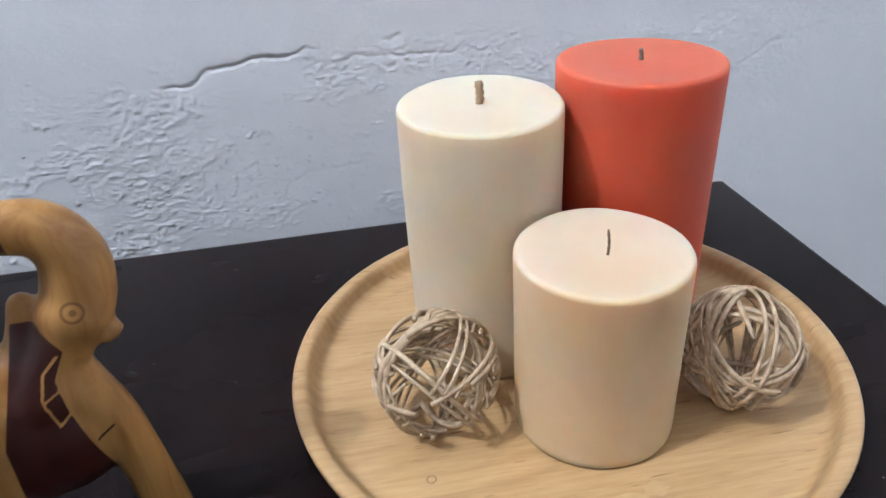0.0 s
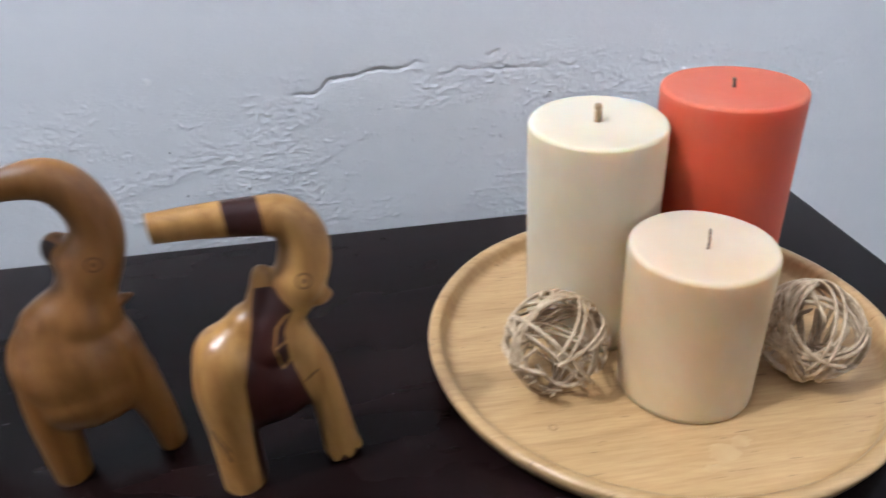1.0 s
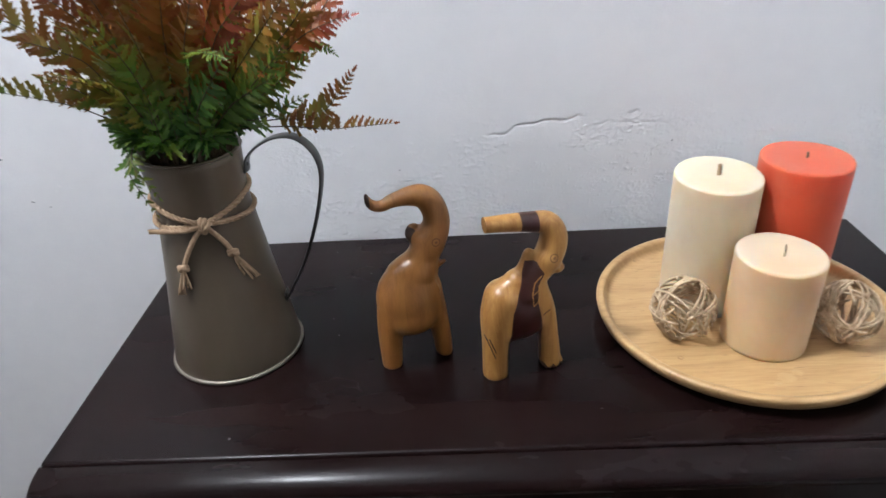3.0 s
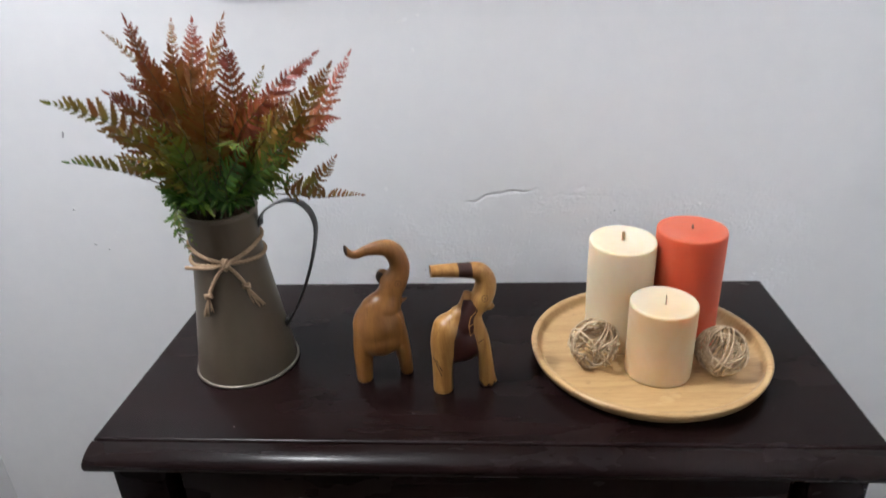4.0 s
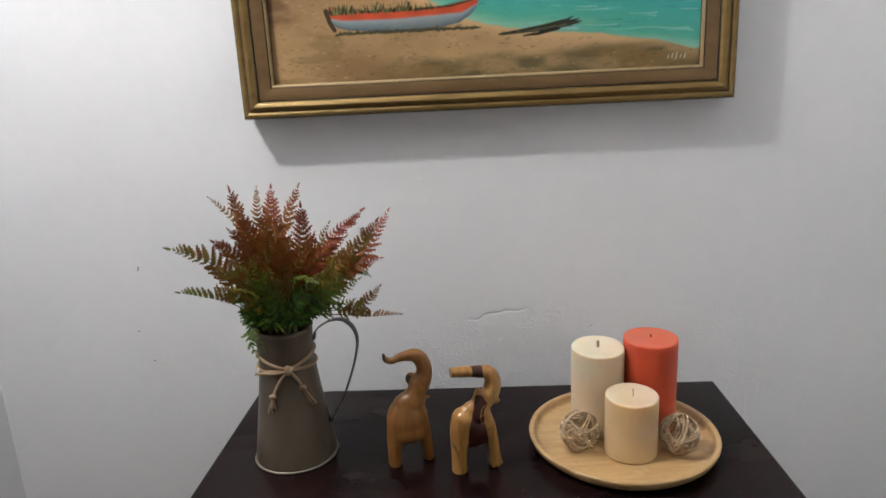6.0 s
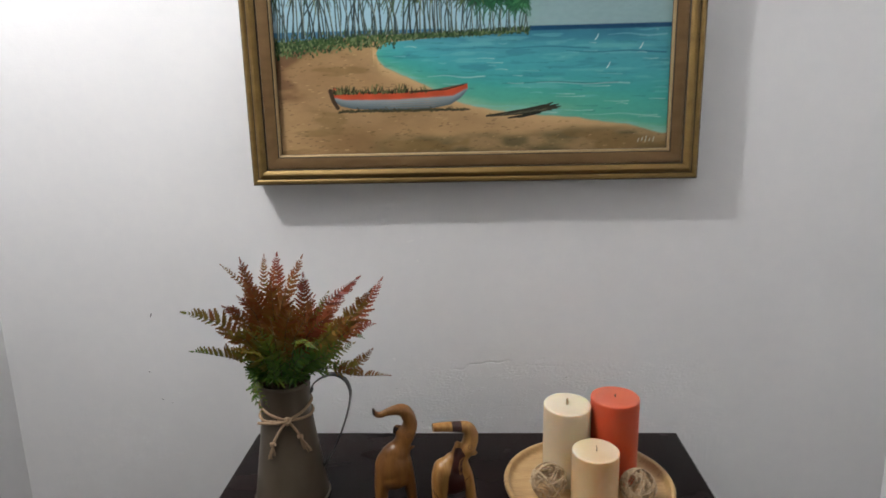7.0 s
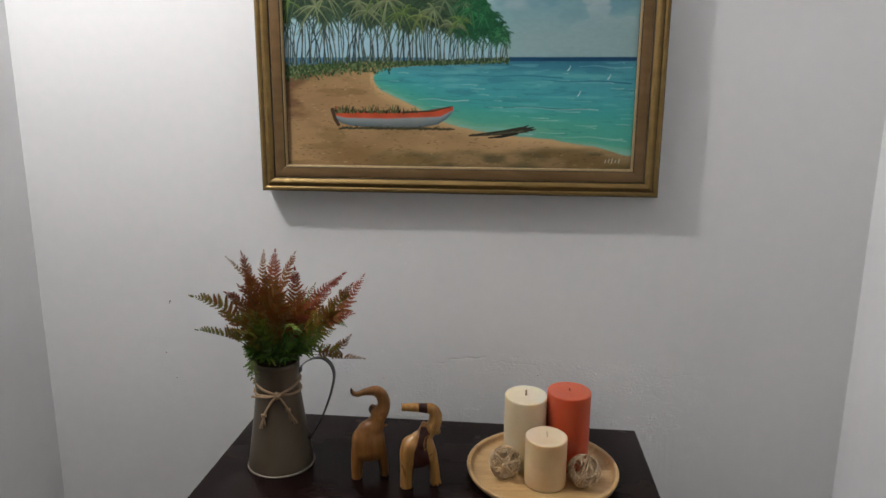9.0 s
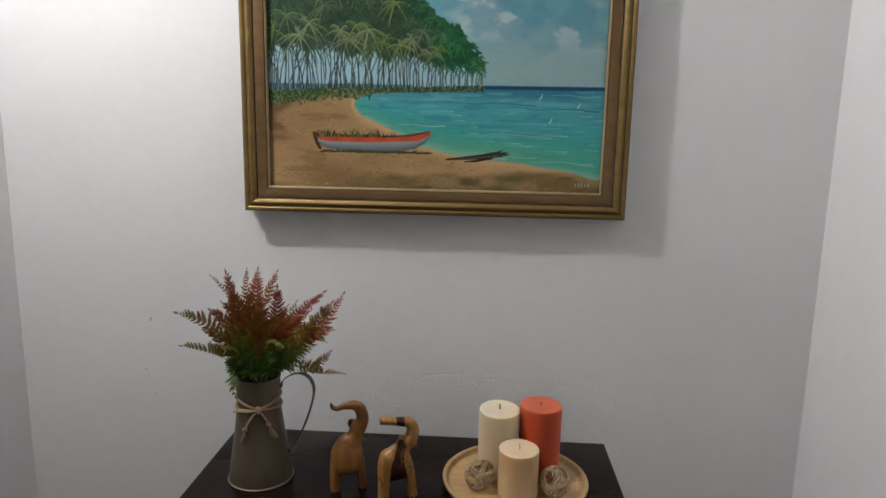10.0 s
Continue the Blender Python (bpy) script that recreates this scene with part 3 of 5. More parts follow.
    for _ in range(110):
        u = rnd.uniform(-0.11, CX1)
        v = rnd.uniform(1.345, 1.52)
        if sea[int((v - CZ0) / dv), int((u - CX0) / du)] > 0.9:
            l = rnd.uniform(0.006, 0.04) * (0.4 + 1.4 * (1.52 - v) / 0.17)
            stroke([(u, v), (u + l / 2, v + rnd.uniform(-0.002, 0.001)), (u + l, v - 0.001)], (0.0003, 0.0007), col(*rnd.choice(((200, 225, 222), (150, 205, 205), (30, 96, 120), (36, 110, 120), (30, 100, 112)))), 0.34)
    for u, v in ((0.283, 1.452), (0.338, 1.483), (0.262, 1.499)):
        stroke([(u - 0.003, v - 0.003), (u, v + 0.001), (u + 0.002, v + 0.006)], (0.0008, 0.0005), col(225, 235, 235), 0.9)
    # scrub under the palms
    for _ in range(1700):
        u = CX0 + (0.145 - CX0) * rnd.random() ** 1.3
        base = np.interp(u, [CX0, -0.12, 0.145], [1.492, 1.506, 1.514])
        v = base + rnd.gauss(0, 0.004) * (1.7 if u < -0.08 else 0.5)
        stroke([(u, v), (u + rnd.uniform(-0.004, 0.004), v + rnd.uniform(0.001, 0.006))], (0.0017, 0.0006), col(*rnd.choice(((46, 76, 42), (74, 98, 54), (32, 56, 34), (110, 124, 84), (60, 84, 44)))), 0.85)
    # trunks: dark, leaning and crossing, some with a lit side
    for k in range(104):
        u = CX0 + 0.004 + 0.437 * (k + rnd.random()) / 104
        base = np.interp(u, [CX0, -0.12, 0.145], [1.508, 1.514, 1.515])
        top = np.interp(u, [CX0, 0.0, 0.145], [1.610, 1.580, 1.545])
        lean = rnd.gauss(0, 0.011) * (1.5 if u < -0.05 else 0.5)
        bow = rnd.uniform(-0.004, 0.004)
        thick = 0.0012 if u < 0.02 else 0.0009
        pts = [(u, base), (u + lean * 0.25 + bow, base * 0.62 + top * 0.38), (u + lean * 0.65 + bow, base * 0.3 + top * 0.7), (u + lean, top)]
        stroke(pts, (thick, thick * 0.65), col(*rnd.choice(((44, 62, 62), (56, 70, 66), (34, 48, 48), (70, 84, 76), (48, 58, 50)))), 0.95)
        if k % 3 == 0:
            stroke([(a + 0.0011, b) for a, b in pts], (0.0004, 0.0003), col(176, 192, 186), 0.8)
    # crowns: a dark ragged mass with hanging skirts, then star-shaped palms in front of it
    cu = [CX0, -0.2, -0.1, 0.0, 0.06, 0.1, 0.13, 0.146]
    lo = np.interp(uu, cu, [1.578, 1.580, 1.570, 1.558, 1.550, 1.543, 1.538, 1.545])
    hi = np.interp(uu, cu, [1.90, 1.86, 1.78, 1.700, 1.650, 1.628, 1.592, 1.556])
    rag = (fbm(uu * 90, vv * 30, 3, 51) - 0.5) * 0.05
    mass = smooth01((vv - lo - 0.006 + rag) / 0.010) * smooth01((hi - vv + rag) / 0.008) * (uu < 0.147)
    dark = (0.6 * fbm(uu * 110, vv * 36, 3, 55) + 0.4 * fbm(uu * 18, vv * 22, 2, 56))[..., None]
    right = smooth01((uu - 0.02) / 0.06)[..., None]
    lay(mass, (col(14, 34, 26) * (1 - dark) + col(66, 92, 68) * dark) * (1 - right) + (col(12, 46, 28) * (1 - dark) + col(42, 104, 66) * dark) * right)

    def palm(u, v, size, tone, heavy):
        """A crown of curved fronds that rise and droop, each with a fringe of leaflets."""
        for f in range(rnd.randint(8, 11)):
            a = math.pi * (0.5 + rnd.uniform(-0.95, 0.95))
            reach = size * rnd.uniform(0.75, 1.1)
            arc = [(u + math.cos(a) * reach * q, v + (math.sin(a) * q * 0.9 - 0.55 * q * q) * reach) for q in (0, 0.25, 0.5, 0.75, 1.0)]
            lit = rnd.uniform(0.75, 1.15)
            for s in np.linspace(0.12, 0.97, 11):
                q = (np.interp(s, [0, 0.25, 0.5, 0.75, 1], [p[0] for p in arc]), np.interp(s, [0, 0.25, 0.5, 0.75, 1], [p[1] for p in arc]))
                drop = size * 0.26 * (1.05 - 0.7 * s) * rnd.uniform(0.7, 1.2)
                stroke([q, (q[0] + math.cos(a) * drop * 0.7, q[1] - drop)], (heavy * 0.7, 0.0003), tone * rnd.uniform(0.35, 0.8), 0.7)
            stroke(arc, (heavy, 0.0004), tone * lit, 0.85)

    def edge_of(u):
        return np.interp(u, cu, [1.79, 1.79, 1.76, 1.688, 1.64, 1.616, 1.582, 1.556])

    for k in range(150):
        u = rnd.uniform(CX0 - 0.01, 0.138)
        l0 = np.interp(u, cu, [1.592, 1.592, 1.584, 1.572, 1.562, 1.554, 1.548, 1.55])
        v = rnd.uniform(l0, max(edge_of(u), l0 + 0.004))
        size = np.interp(u, [CX0, 0.0, 0.14], [0.044, 0.032, 0.016]) * rnd.uniform(0.7, 1.1)
        tones = ((58, 84, 62), (48, 76, 54), (40, 66, 50), (74, 96, 70)) if u < 0.05 else ((34, 92, 58), (46, 108, 70), (28, 78, 50))
        palm(u, v, size, col(*rnd.choice(tones)), 0.0009)
    for k in range(26):
        u = CX0 + 0.005 + 0.43 * (k + rnd.random()) / 26
        l0 = np.interp(u, cu, [1.61, 1.61, 1.60, 1.584, 1.570, 1.560, 1.552, 1.55])
        v = l0 + (edge_of(u) - l0) * rnd.uniform(0.0, 0.85)
        size = np.interp(u, [CX0, 0.0, 0.14], [0.048, 0.036, 0.017]) * rnd.uniform(0.8, 1.1)
        tones = ((124, 134, 98), (100, 124, 66), (92, 112, 84), (118, 132, 76)) if u < 0.07 else ((70, 130, 86), (96, 140, 96), (52, 118, 74))
        palm(u, v, size, col(*rnd.choice(tones)), 0.0012)
    for u in np.linspace(-0.03, 0.138, 15):
        palm(u, edge_of(u) - 0.004, 0.026 - 0.05 * max(0, u), col(*rnd.choice(((36, 92, 58), (30, 78, 50), (48, 106, 68)))), 0.0011)
    # the boat: hull, red strake, cargo
    for u in np.linspace(-0.196, 0.038, 110):
        rim = float(np.interp(u, [-0.196, -0.175, -0.13, -0.092, -0.02, 0.038], [1.424, 1.4175, 1.4145, 1.4138, 1.4165, 1.4265]))
        belt = float(np.interp(u, [-0.196, -0.175, -0.092, 0.014, 0.038], [1.409, 1.4050, 1.4040, 1.4085, 1.4200]))
        keel = float(np.interp(u, [-0.196, -0.185, -0.163, -0.092, -0.03, 0.008, 0.026, 0.038], [1.403, 1.395, 1.3900, 1.3862, 1.3875, 1.3940, 1.405, 1.419]))
        for s in np.linspace(0, 1, 6):
            v = keel + (belt - keel) * s
            stroke([(u, v), (u + 0.001, v)], (0.0016, 0.0014), col(86, 104, 114) * (1 - s) + col(150, 166, 172) * s)
        stroke([(u, belt), (u, rim)], (0.0013, 0.0013), col(206, 84, 50) * (0.92 + 0.1 * math.sin(u * 130)))
        stroke([(u, rim + 0.0012), (u, rim + 0.002)], (0.0007, 0.0007), col(64, 46, 34), 0.9)
    stroke([(-0.203, 1.420), (-0.198, 1.402), (-0.191, 1.390)], (0.0036, 0.003), col(66, 50, 38))
    for s in np.linspace(0, 1, 70):
        stroke([(-0.190 + 0.225 * s, 1.3840 + rnd.uniform(-0.002, 0.002)), (-0.182 + 0.225 * s, 1.3835)], (0.0016, 0.0010), col(58, 54, 38), 0.6)
    for _ in range(190):
        u = -0.196 + 0.165 * rnd.random() ** 1.25
        tall = 0.011 * (0.35 + abs(math.sin(u * 62)))
        stroke([(u, 1.4145 + rnd.uniform(-0.001, 0.002)), (u + rnd.uniform(-0.005, 0.005), 1.416 + rnd.uniform(0, tall))], (0.0012, 0.0005), col(*rnd.choice(((66, 70, 38), (120, 124, 80), (40, 40, 26), (86, 96, 56), (34, 34, 24)))), 0.85)
    stroke([(-0.06, 1.4155), (0.0, 1.4185), (0.034, 1.4265)], (0.0016, 0.0008), col(60, 52, 36), 0.9)
    for _ in range(120):
        u = rnd.uniform(-0.19, 0.03)
        stroke([(u, 1.385 + rnd.gauss(0, 0.002)), (u + 0.006, 1.384)], (0.0009, 0.0004), col(*rnd.choice(((58, 60, 40), (80, 76, 50)))), 0.6)
    # driftwood with splayed broken ends
    stroke([(0.072, 1.3715), (0.105, 1.3745), (0.14, 1.378), (0.175, 1.3835)], (0.0015, 0.0060), col(48, 48, 38))
    stroke([(0.11, 1.3675), (0.135, 1.370), (0.165, 1.3775)], (0.001, 0.0036), col(34, 34, 28))
    for a, l in ((0.9, 0.020), (0.55, 0.030), (0.2, 0.034), (-0.1, 0.028), (-0.4, 0.018)):
        stroke([(0.165, 1.382), (0.168 + l, 1.3835 + 0.010 * a)], (0.0034, 0.0008), col(54, 52, 40) * rnd.uniform(0.7, 1.2))
    for _ in range(26):
        u = rnd.uniform(0.085, 0.17)
        stroke([(u, 1.371 + 0.10 * (u - 0.085)), (u + 0.010, 1.3725 + 0.10 * (u - 0.085) + rnd.uniform(-0.002, 0.003))], (0.0005, 0.0003), col(104, 98, 76), 0.6)
    # the painter's mark as plain bars
    for k in range(5):
        stroke([(0.338 + 0.0065 * k, 1.322 + 0.001 * (k % 2)), (0.3395 + 0.0065 * k, 1.327 + 0.002 * (k % 3))], (0.0007, 0.0006), col(205, 205, 190), 0.9)
    grain = 0.95 + 0.10 * fbm(uu * 120, vv * 260, 2, 97)[..., None]
    return img * 0.86 * grain


def framed_painting():
    t = thing("framed_painting", ((PX0 + PX1) / 2, 0, PZ0), "oil painting of a palm-lined bay in a stepped gilded frame", "painting")
    ox, oz = (PX0 + PX1) / 2, PZ0
    # (inset, height off the wall, material of the face up to the next point)
    prof = [(0.0, 0.004, 2), (0.0, 0.034, 2), (0.0015, 0.0365, 0), (0.004, 0.0385, 0), (0.0075, 0.0385, 0), (0.0105, 0.0362, 2), (0.0118, 0.0362, 0), (0.0145, 0.0392, 0),
            (0.0185, 0.0405, 0), (0.0225, 0.0392, 0), (0.0262, 0.0345, 2), (0.0280, 0.0310, 3), (0.0292, 0.0332, 1), (0.0310, 0.0335, 1), (0.0475, 0.0295, 2),
            (0.0487, 0.0270, 3), (0.0497, 0.0288, 3), (0.0515, 0.0280, 3), (0.0530, 0.0225, 2), (0.0530, 0.004, 2)]
    prof = [(a, b + 0.004 if b > 0.005 else b, m) for a, b, m in prof]
    wx, wz = PX1 - PX0, PZ1 - PZ0
    for name, length, place in (("bottom_rail", wx, lambda a, s: (a - wx / 2, s)), ("top_rail", wx, lambda a, s: (wx / 2 - a, wz - s)),
                                ("side_rail", wz, lambda a, s: (-wx / 2 + s, wz - a)), ("side_rail", wz, lambda a, s: (wx / 2 - s, a))):
        bm = bmesh.new()
        r0, r1 = [], []
        for s, hgt, m in prof:
            for r, a in ((r0, s), (r1, length - s)):
                x, z = place(a, s)
                r.append(bm.verts.new((x, -hgt, z)))
        for i in range(len(prof)):
            j = (i + 1) % len(prof)
            bm.faces.new((r0[i], r1[i], r1[j], r0[j])).material_index = prof[i][2]
        bm.faces.new(r0)
        bm.faces.new(r1[::-1])
        bmesh.ops.recalc_face_normals(bm, faces=bm.faces)
        ob = part(name, bm, [M_GOLD, M_BRONZE, M_GROOVE, M_LIP], t)
        ob.data.set_sharp_from_angle(angle=radians(35))
    w, h = 680, 458
    img = paint_canvas(w, h)
    gx, gz = np.meshgrid(np.linspace(CX0, CX1, w) - ox, np.linspace(CZ0, CZ1, h) - oz)
    lum = img.mean(-1)
    gy = -0.0225 - 0.0004 * lum
    idx = np.arange(w * h).reshape(h, w)
    me = bpy.data.meshes.new("mesh")
    me.from_pydata(np.stack([gx, gy, gz], -1).reshape(-1, 3).tolist(), [], np.stack([idx[:-1, :-1], idx[:-1, 1:], idx[1:, 1:], idx[1:, :-1]], -1).reshape(-1, 4).tolist())
    at = me.attributes.new("paint", "FLOAT_COLOR", "POINT")
    at.data.foreach_set("color", np.concatenate([img, np.ones((h, w, 1))], -1).astype(np.float32).ravel())
    me.materials.append(M_CANVAS)
    me.shade_smooth()
    ob = new("canvas", me)
    ob.parent = t
    tagged(ob, "oil-painted canvas of a turquoise bay")
    part("backing", boxed((CX0 - ox - 0.001, -0.0215, CZ0 - oz - 0.001), (CX1 - ox + 0.001, -0.0045, CZ1 - oz + 0.001)), M_BACK, t, smooth=False)


framed_painting()

# ---- the plate with candles and rattan balls ----
PLX, PLY = 0.2250, -0.2555


def wooden_plate():
    prof = [(0, 0.0), (0.106, 0.0), (0.1125, 0.0010), (0.1205, 0.0045), (0.1272, 0.0105), (0.1297, 0.0165), (0.1303, 0.0196), (0.1296, 0.0211), (0.1276, 0.0215), (0.1246, 0.0213), (0.1232, 0.0204),
            (0.1222, 0.0180), (0.1210, 0.0140), (0.1195, 0.0112), (0.117, 0.0101), (0.112, 0.0098), (0.09, 0.0096), (0.05, 0.0096), (0, 0.0096)]
    prof = [(r * 1.032, z) for r, z in prof]
    ob = part("wooden_plate", lathe(prof, 128), M_PLATE)
    ob.location = (PLX, PLY, TOP)
    ob.data.set_sharp_from_angle(angle=radians(60))
    tagged(ob, "round pale wooden plate with a raised rim on the table", "plate")
    rnd = random.Random(8)
    for x, y, r in ((0.001, -0.093, 0.010), (0.012, -0.088, 0.006), (-0.008, -0.102, 0.005)):
        bm = bmesh.new()
        ring = [bm.verts.new((x + r * rnd.uniform(0.6, 1.3) * math.cos(a), y + 0.6 * r * rnd.uniform(0.6, 1.3) * math.sin(a), 0.00995)) for a in np.linspace(0, 2 * math.pi, 17)[:-1]]
        mid = bm.verts.new((x, y, 0.0105))
        for i in range(16):
            bm.faces.new((ring[i], ring[(i + 1) % 16], mid))
        part("wax_smear", bm, M_SMEAR, ob, "thin pale smear of spilt wax")
    for x, y, r in ((-0.0760, -0.0635, 0.0022),):
        part("knot", lathe([(r * 0.72, 0.0096), (r * 0.80, 0.0099), (r, 0.0099), (r * 1.1, 0.0096)], 16, (x, y)), M_KNOT, ob, "small brown knot in the wood")


wooden_plate()
DECK = TOP + 0.0098


def candle(place, r, h, wax_mat, wick_mat, wick, label, seed, soft=0.0022, dish=0.0010, slope=0.0):
    t = thing("candle", (*place, DECK), label, "candle", "candles on the plate")
    prof = [(0, 0.0), (r * 0.96, 0.0), (r * 0.992, 0.0012), (r, 0.004)]
    prof += [(r, h * k / 14) for k in range(1, 14)]
    for k in range(6):
        a = math.pi / 2 * k / 5
        prof.append((r - soft + soft * math.cos(a), h - soft + soft * math.sin(a)))
    prof += [(r * 0.8, h - dish * 0.4), (r * 0.55, h - dish * 0.8), (r * 0.3, h - dish), (r * 0.1, h - dish * 0.8), (0, h - dish * 0.7)]
    bm = lathe(prof, 72)
    rnd = Vector((seed * 3.1, seed * 1.7, 0))
    for v in bm.verts:
        q = Vector((v.co.x, v.co.y, 0))
        if q.length <= r * 0.5 and v.co.z > h * 0.6:
            v.co.z += slope * v.co.y
        if q.length > r * 0.5:
            k = noise.noise(Vector((v.co.x * 25, v.co.y * 25, v.co.z * 12)) + rnd) * 0.0006
            v.co += q.normalized() * k
            if v.co.z > h * 0.6:
                v.co.z += slope * v.co.y * (v.co.z / h - 0.6) / 0.4
            if v.co.z > h * 0.9:
                v.co.z += noise.noise(Vector((v.co.x * 22, v.co.y * 22, 3)) + rnd) * 0.0009
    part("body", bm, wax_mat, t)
    pts, rad = wick
    bm = sweep(bmesh.new(), spline([(x, y, h - dish - 0.001 + z) for x, y, z in pts], 12), [rad * (1 + 0.18 * math.sin(i * 2.2)) for i in range(12)], 8)
    part("wick", bm, wick_mat, t)
    return t


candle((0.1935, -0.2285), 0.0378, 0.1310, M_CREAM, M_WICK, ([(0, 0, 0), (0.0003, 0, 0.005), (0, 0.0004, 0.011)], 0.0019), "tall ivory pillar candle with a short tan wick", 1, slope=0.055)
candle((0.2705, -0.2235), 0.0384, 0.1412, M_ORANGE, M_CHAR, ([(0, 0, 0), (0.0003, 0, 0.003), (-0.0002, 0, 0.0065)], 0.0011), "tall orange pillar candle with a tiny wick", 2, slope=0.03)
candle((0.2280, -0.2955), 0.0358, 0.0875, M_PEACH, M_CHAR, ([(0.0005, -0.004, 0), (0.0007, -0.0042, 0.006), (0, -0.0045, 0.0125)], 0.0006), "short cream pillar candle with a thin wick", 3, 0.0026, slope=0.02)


def rattan_ball(place, R, seed, label):
    t = thing("rattan_ball", (*place, DECK + R), label, "ball", "rattan balls on the plate")
    rnd = random.Random(seed)
    for k in range(14):
        axis = Vector((rnd.gauss(0, 1), rnd.gauss(0, 1), rnd.gauss(0, 1))).normalized()
        a = axis.orthogonal().normalized()
        b = axis.cross(a)
        depth = R * (rnd.uniform(0.95, 0.99) if k < 12 else rnd.uniform(0.66, 0.90))
        off = rnd.uniform(-0.55, 0.55)
        ph = [rnd.uniform(0, 6.28) for _ in range(3)]
        arc = rnd.uniform(3.4, 6.0)
        sway = rnd.uniform(0.05, 0.14)
        n = 34
        # the canes run in loose bundles of two or three
        for m in range(rnd.choice((2, 2, 2, 3))):
            shift, slip = off + 0.13 * m + rnd.uniform(-0.04, 0.04), rnd.uniform(-0.4, 0.4)
            ring = math.sqrt(max(0.05, 1 - min(shift * shift, 0.9)))
            pts = []
            for i in range(n):
                w = ph[0] + slip + arc * i / (n - 1)
                q = a * math.cos(w) * ring + b * math.sin(w) * ring + axis * (shift + sway * math.sin(1.5 * w + ph[1]) + 0.03 * m * math.sin(2 * w))
                pts.append(q.normalized() * depth * (1 + 0.022 * math.sin(3 * w + ph[2] + m)))
            bm = sweep(bmesh.new(), pts, rnd.choice((0.0007, 0.0008, 0.0010, 0.0012)), 6, flat=rnd.uniform(0.8, 1.4))
            part("strand", bm, M_RATTAN, t)
    return t


rattan_ball((0.1585, -0.2855), 0.0284, 11, "loosely woven bleached rattan ball on the plate")
rattan_ball((0.2940, -0.2990), 0.0276, 12, "woven bleached rattan ball beside the short candle")


# ---- the pitcher, its twine and the ferns ----
JX, JY = -0.2535, -0.262
JH = 0.200
FERN_Z = TOP + 0.208


def jug_radius(z):
    return float(np.interp(z, [0, 0.004, 0.05, 0.10, 0.138, 0.150, 0.165, JH], [0.0590, 0.0588, 0.0522, 0.0450, 0.0402, 0.0388, 0.0383, 0.0400]))


def spout(v):
    """Draws the lip out to a pouring spout on the side away from the handle."""
    up = max(0.0, (v.co.z - 0.150) / (JH - 0.150))
    side = max(0.0, -v.co.x / max(math.hypot(v.co.x, v.co.y), 1e-6))
    v.co.x -= 0.005 * up ** 1.4 * side ** 4
    v.co.z += 0.004 * up ** 2 * side ** 4


def pitcher():
    t = thing("pitcher", (JX, JY, TOP), "taupe metal pitcher vase with a strap handle on the table", "pitcher")
    zs = [0.0025, 0.006, 0.02, 0.04, 0.06, 0.08, 0.10, 0.12, 0.138, 0.146, 0.155, 0.17, 0.185, 0.193, JH]
    outer = [(jug_radius(z), z) for z in zs]
    inner = [(r - 0.0012, z) for r, z in reversed(outer)]
    bm = lathe([(0, 0.0025)] + outer + inner[:-1] + [(0, 0.006)], 72)
    for v in bm.verts:
        spout(v)
    part("body", bm, M_TIN, t)
    bm = bmesh.new()
    sweep(bm, [(0.0591 * math.cos(a), 0.0591 * math.sin(a), 0.0020) for a in np.linspace(0, 2 * math.pi, 73)[:-1]], 0.0020, 8, closed=True)
    part("base_bead", bm, M_TIN_RIM, t, "worn pale base edge")
    bm = bmesh.new()
    sweep(bm, [(0.0398 * math.cos(a), 0.0398 * math.sin(a), JH) for a in np.linspace(0, 2 * math.pi, 73)[:-1]], 0.0013, 8, closed=True)
    for v in bm.verts:
        v.co.z = min(v.co.z, JH + 0.0012)
        spout(v)
    part("rim_bead", bm, M_TIN, t)
    path = spline([(0.0405, 0.006, 0.176), (0.0425, 0.006, 0.187), (0.052, 0.007, 0.1965), (0.068, 0.009, 0.2035), (0.084, 0.010, 0.2025), (0.0965, 0.0105, 0.191), (0.1015, 0.0105, 0.172), (0.0965, 0.010, 0.144),
                   (0.0850, 0.010, 0.109), (0.0715, 0.009, 0.078), (0.0600, 0.008, 0.058), (0.0540, 0.007, 0.048), (0.0522, 0.0065, 0.054)], 60)
    bar = part("handle", sweep(bmesh.new(), path, 0.0068, 16, flat=0.17, side=(0.12, 1, 0)), M_STRAP, t, "grey steel strap handle")
    for at, out in ((0.183, 0.0415), (0.0515, 0.0545)):
        part("rivet", lathe([(0.0028, -0.0008), (0.0028, 0.0004), (0.0018, 0.0012), (0, 0.0015)], 12), M_STRAP, bar).matrix_basis = pose(out, 0.006, at, 0, 78, 8)



pitcher()


def on_jug(angle, z, off=0.0016):
    r = jug_radius(z) + off
    return Vector((r * math.cos(angle), r * math.sin(angle), z))


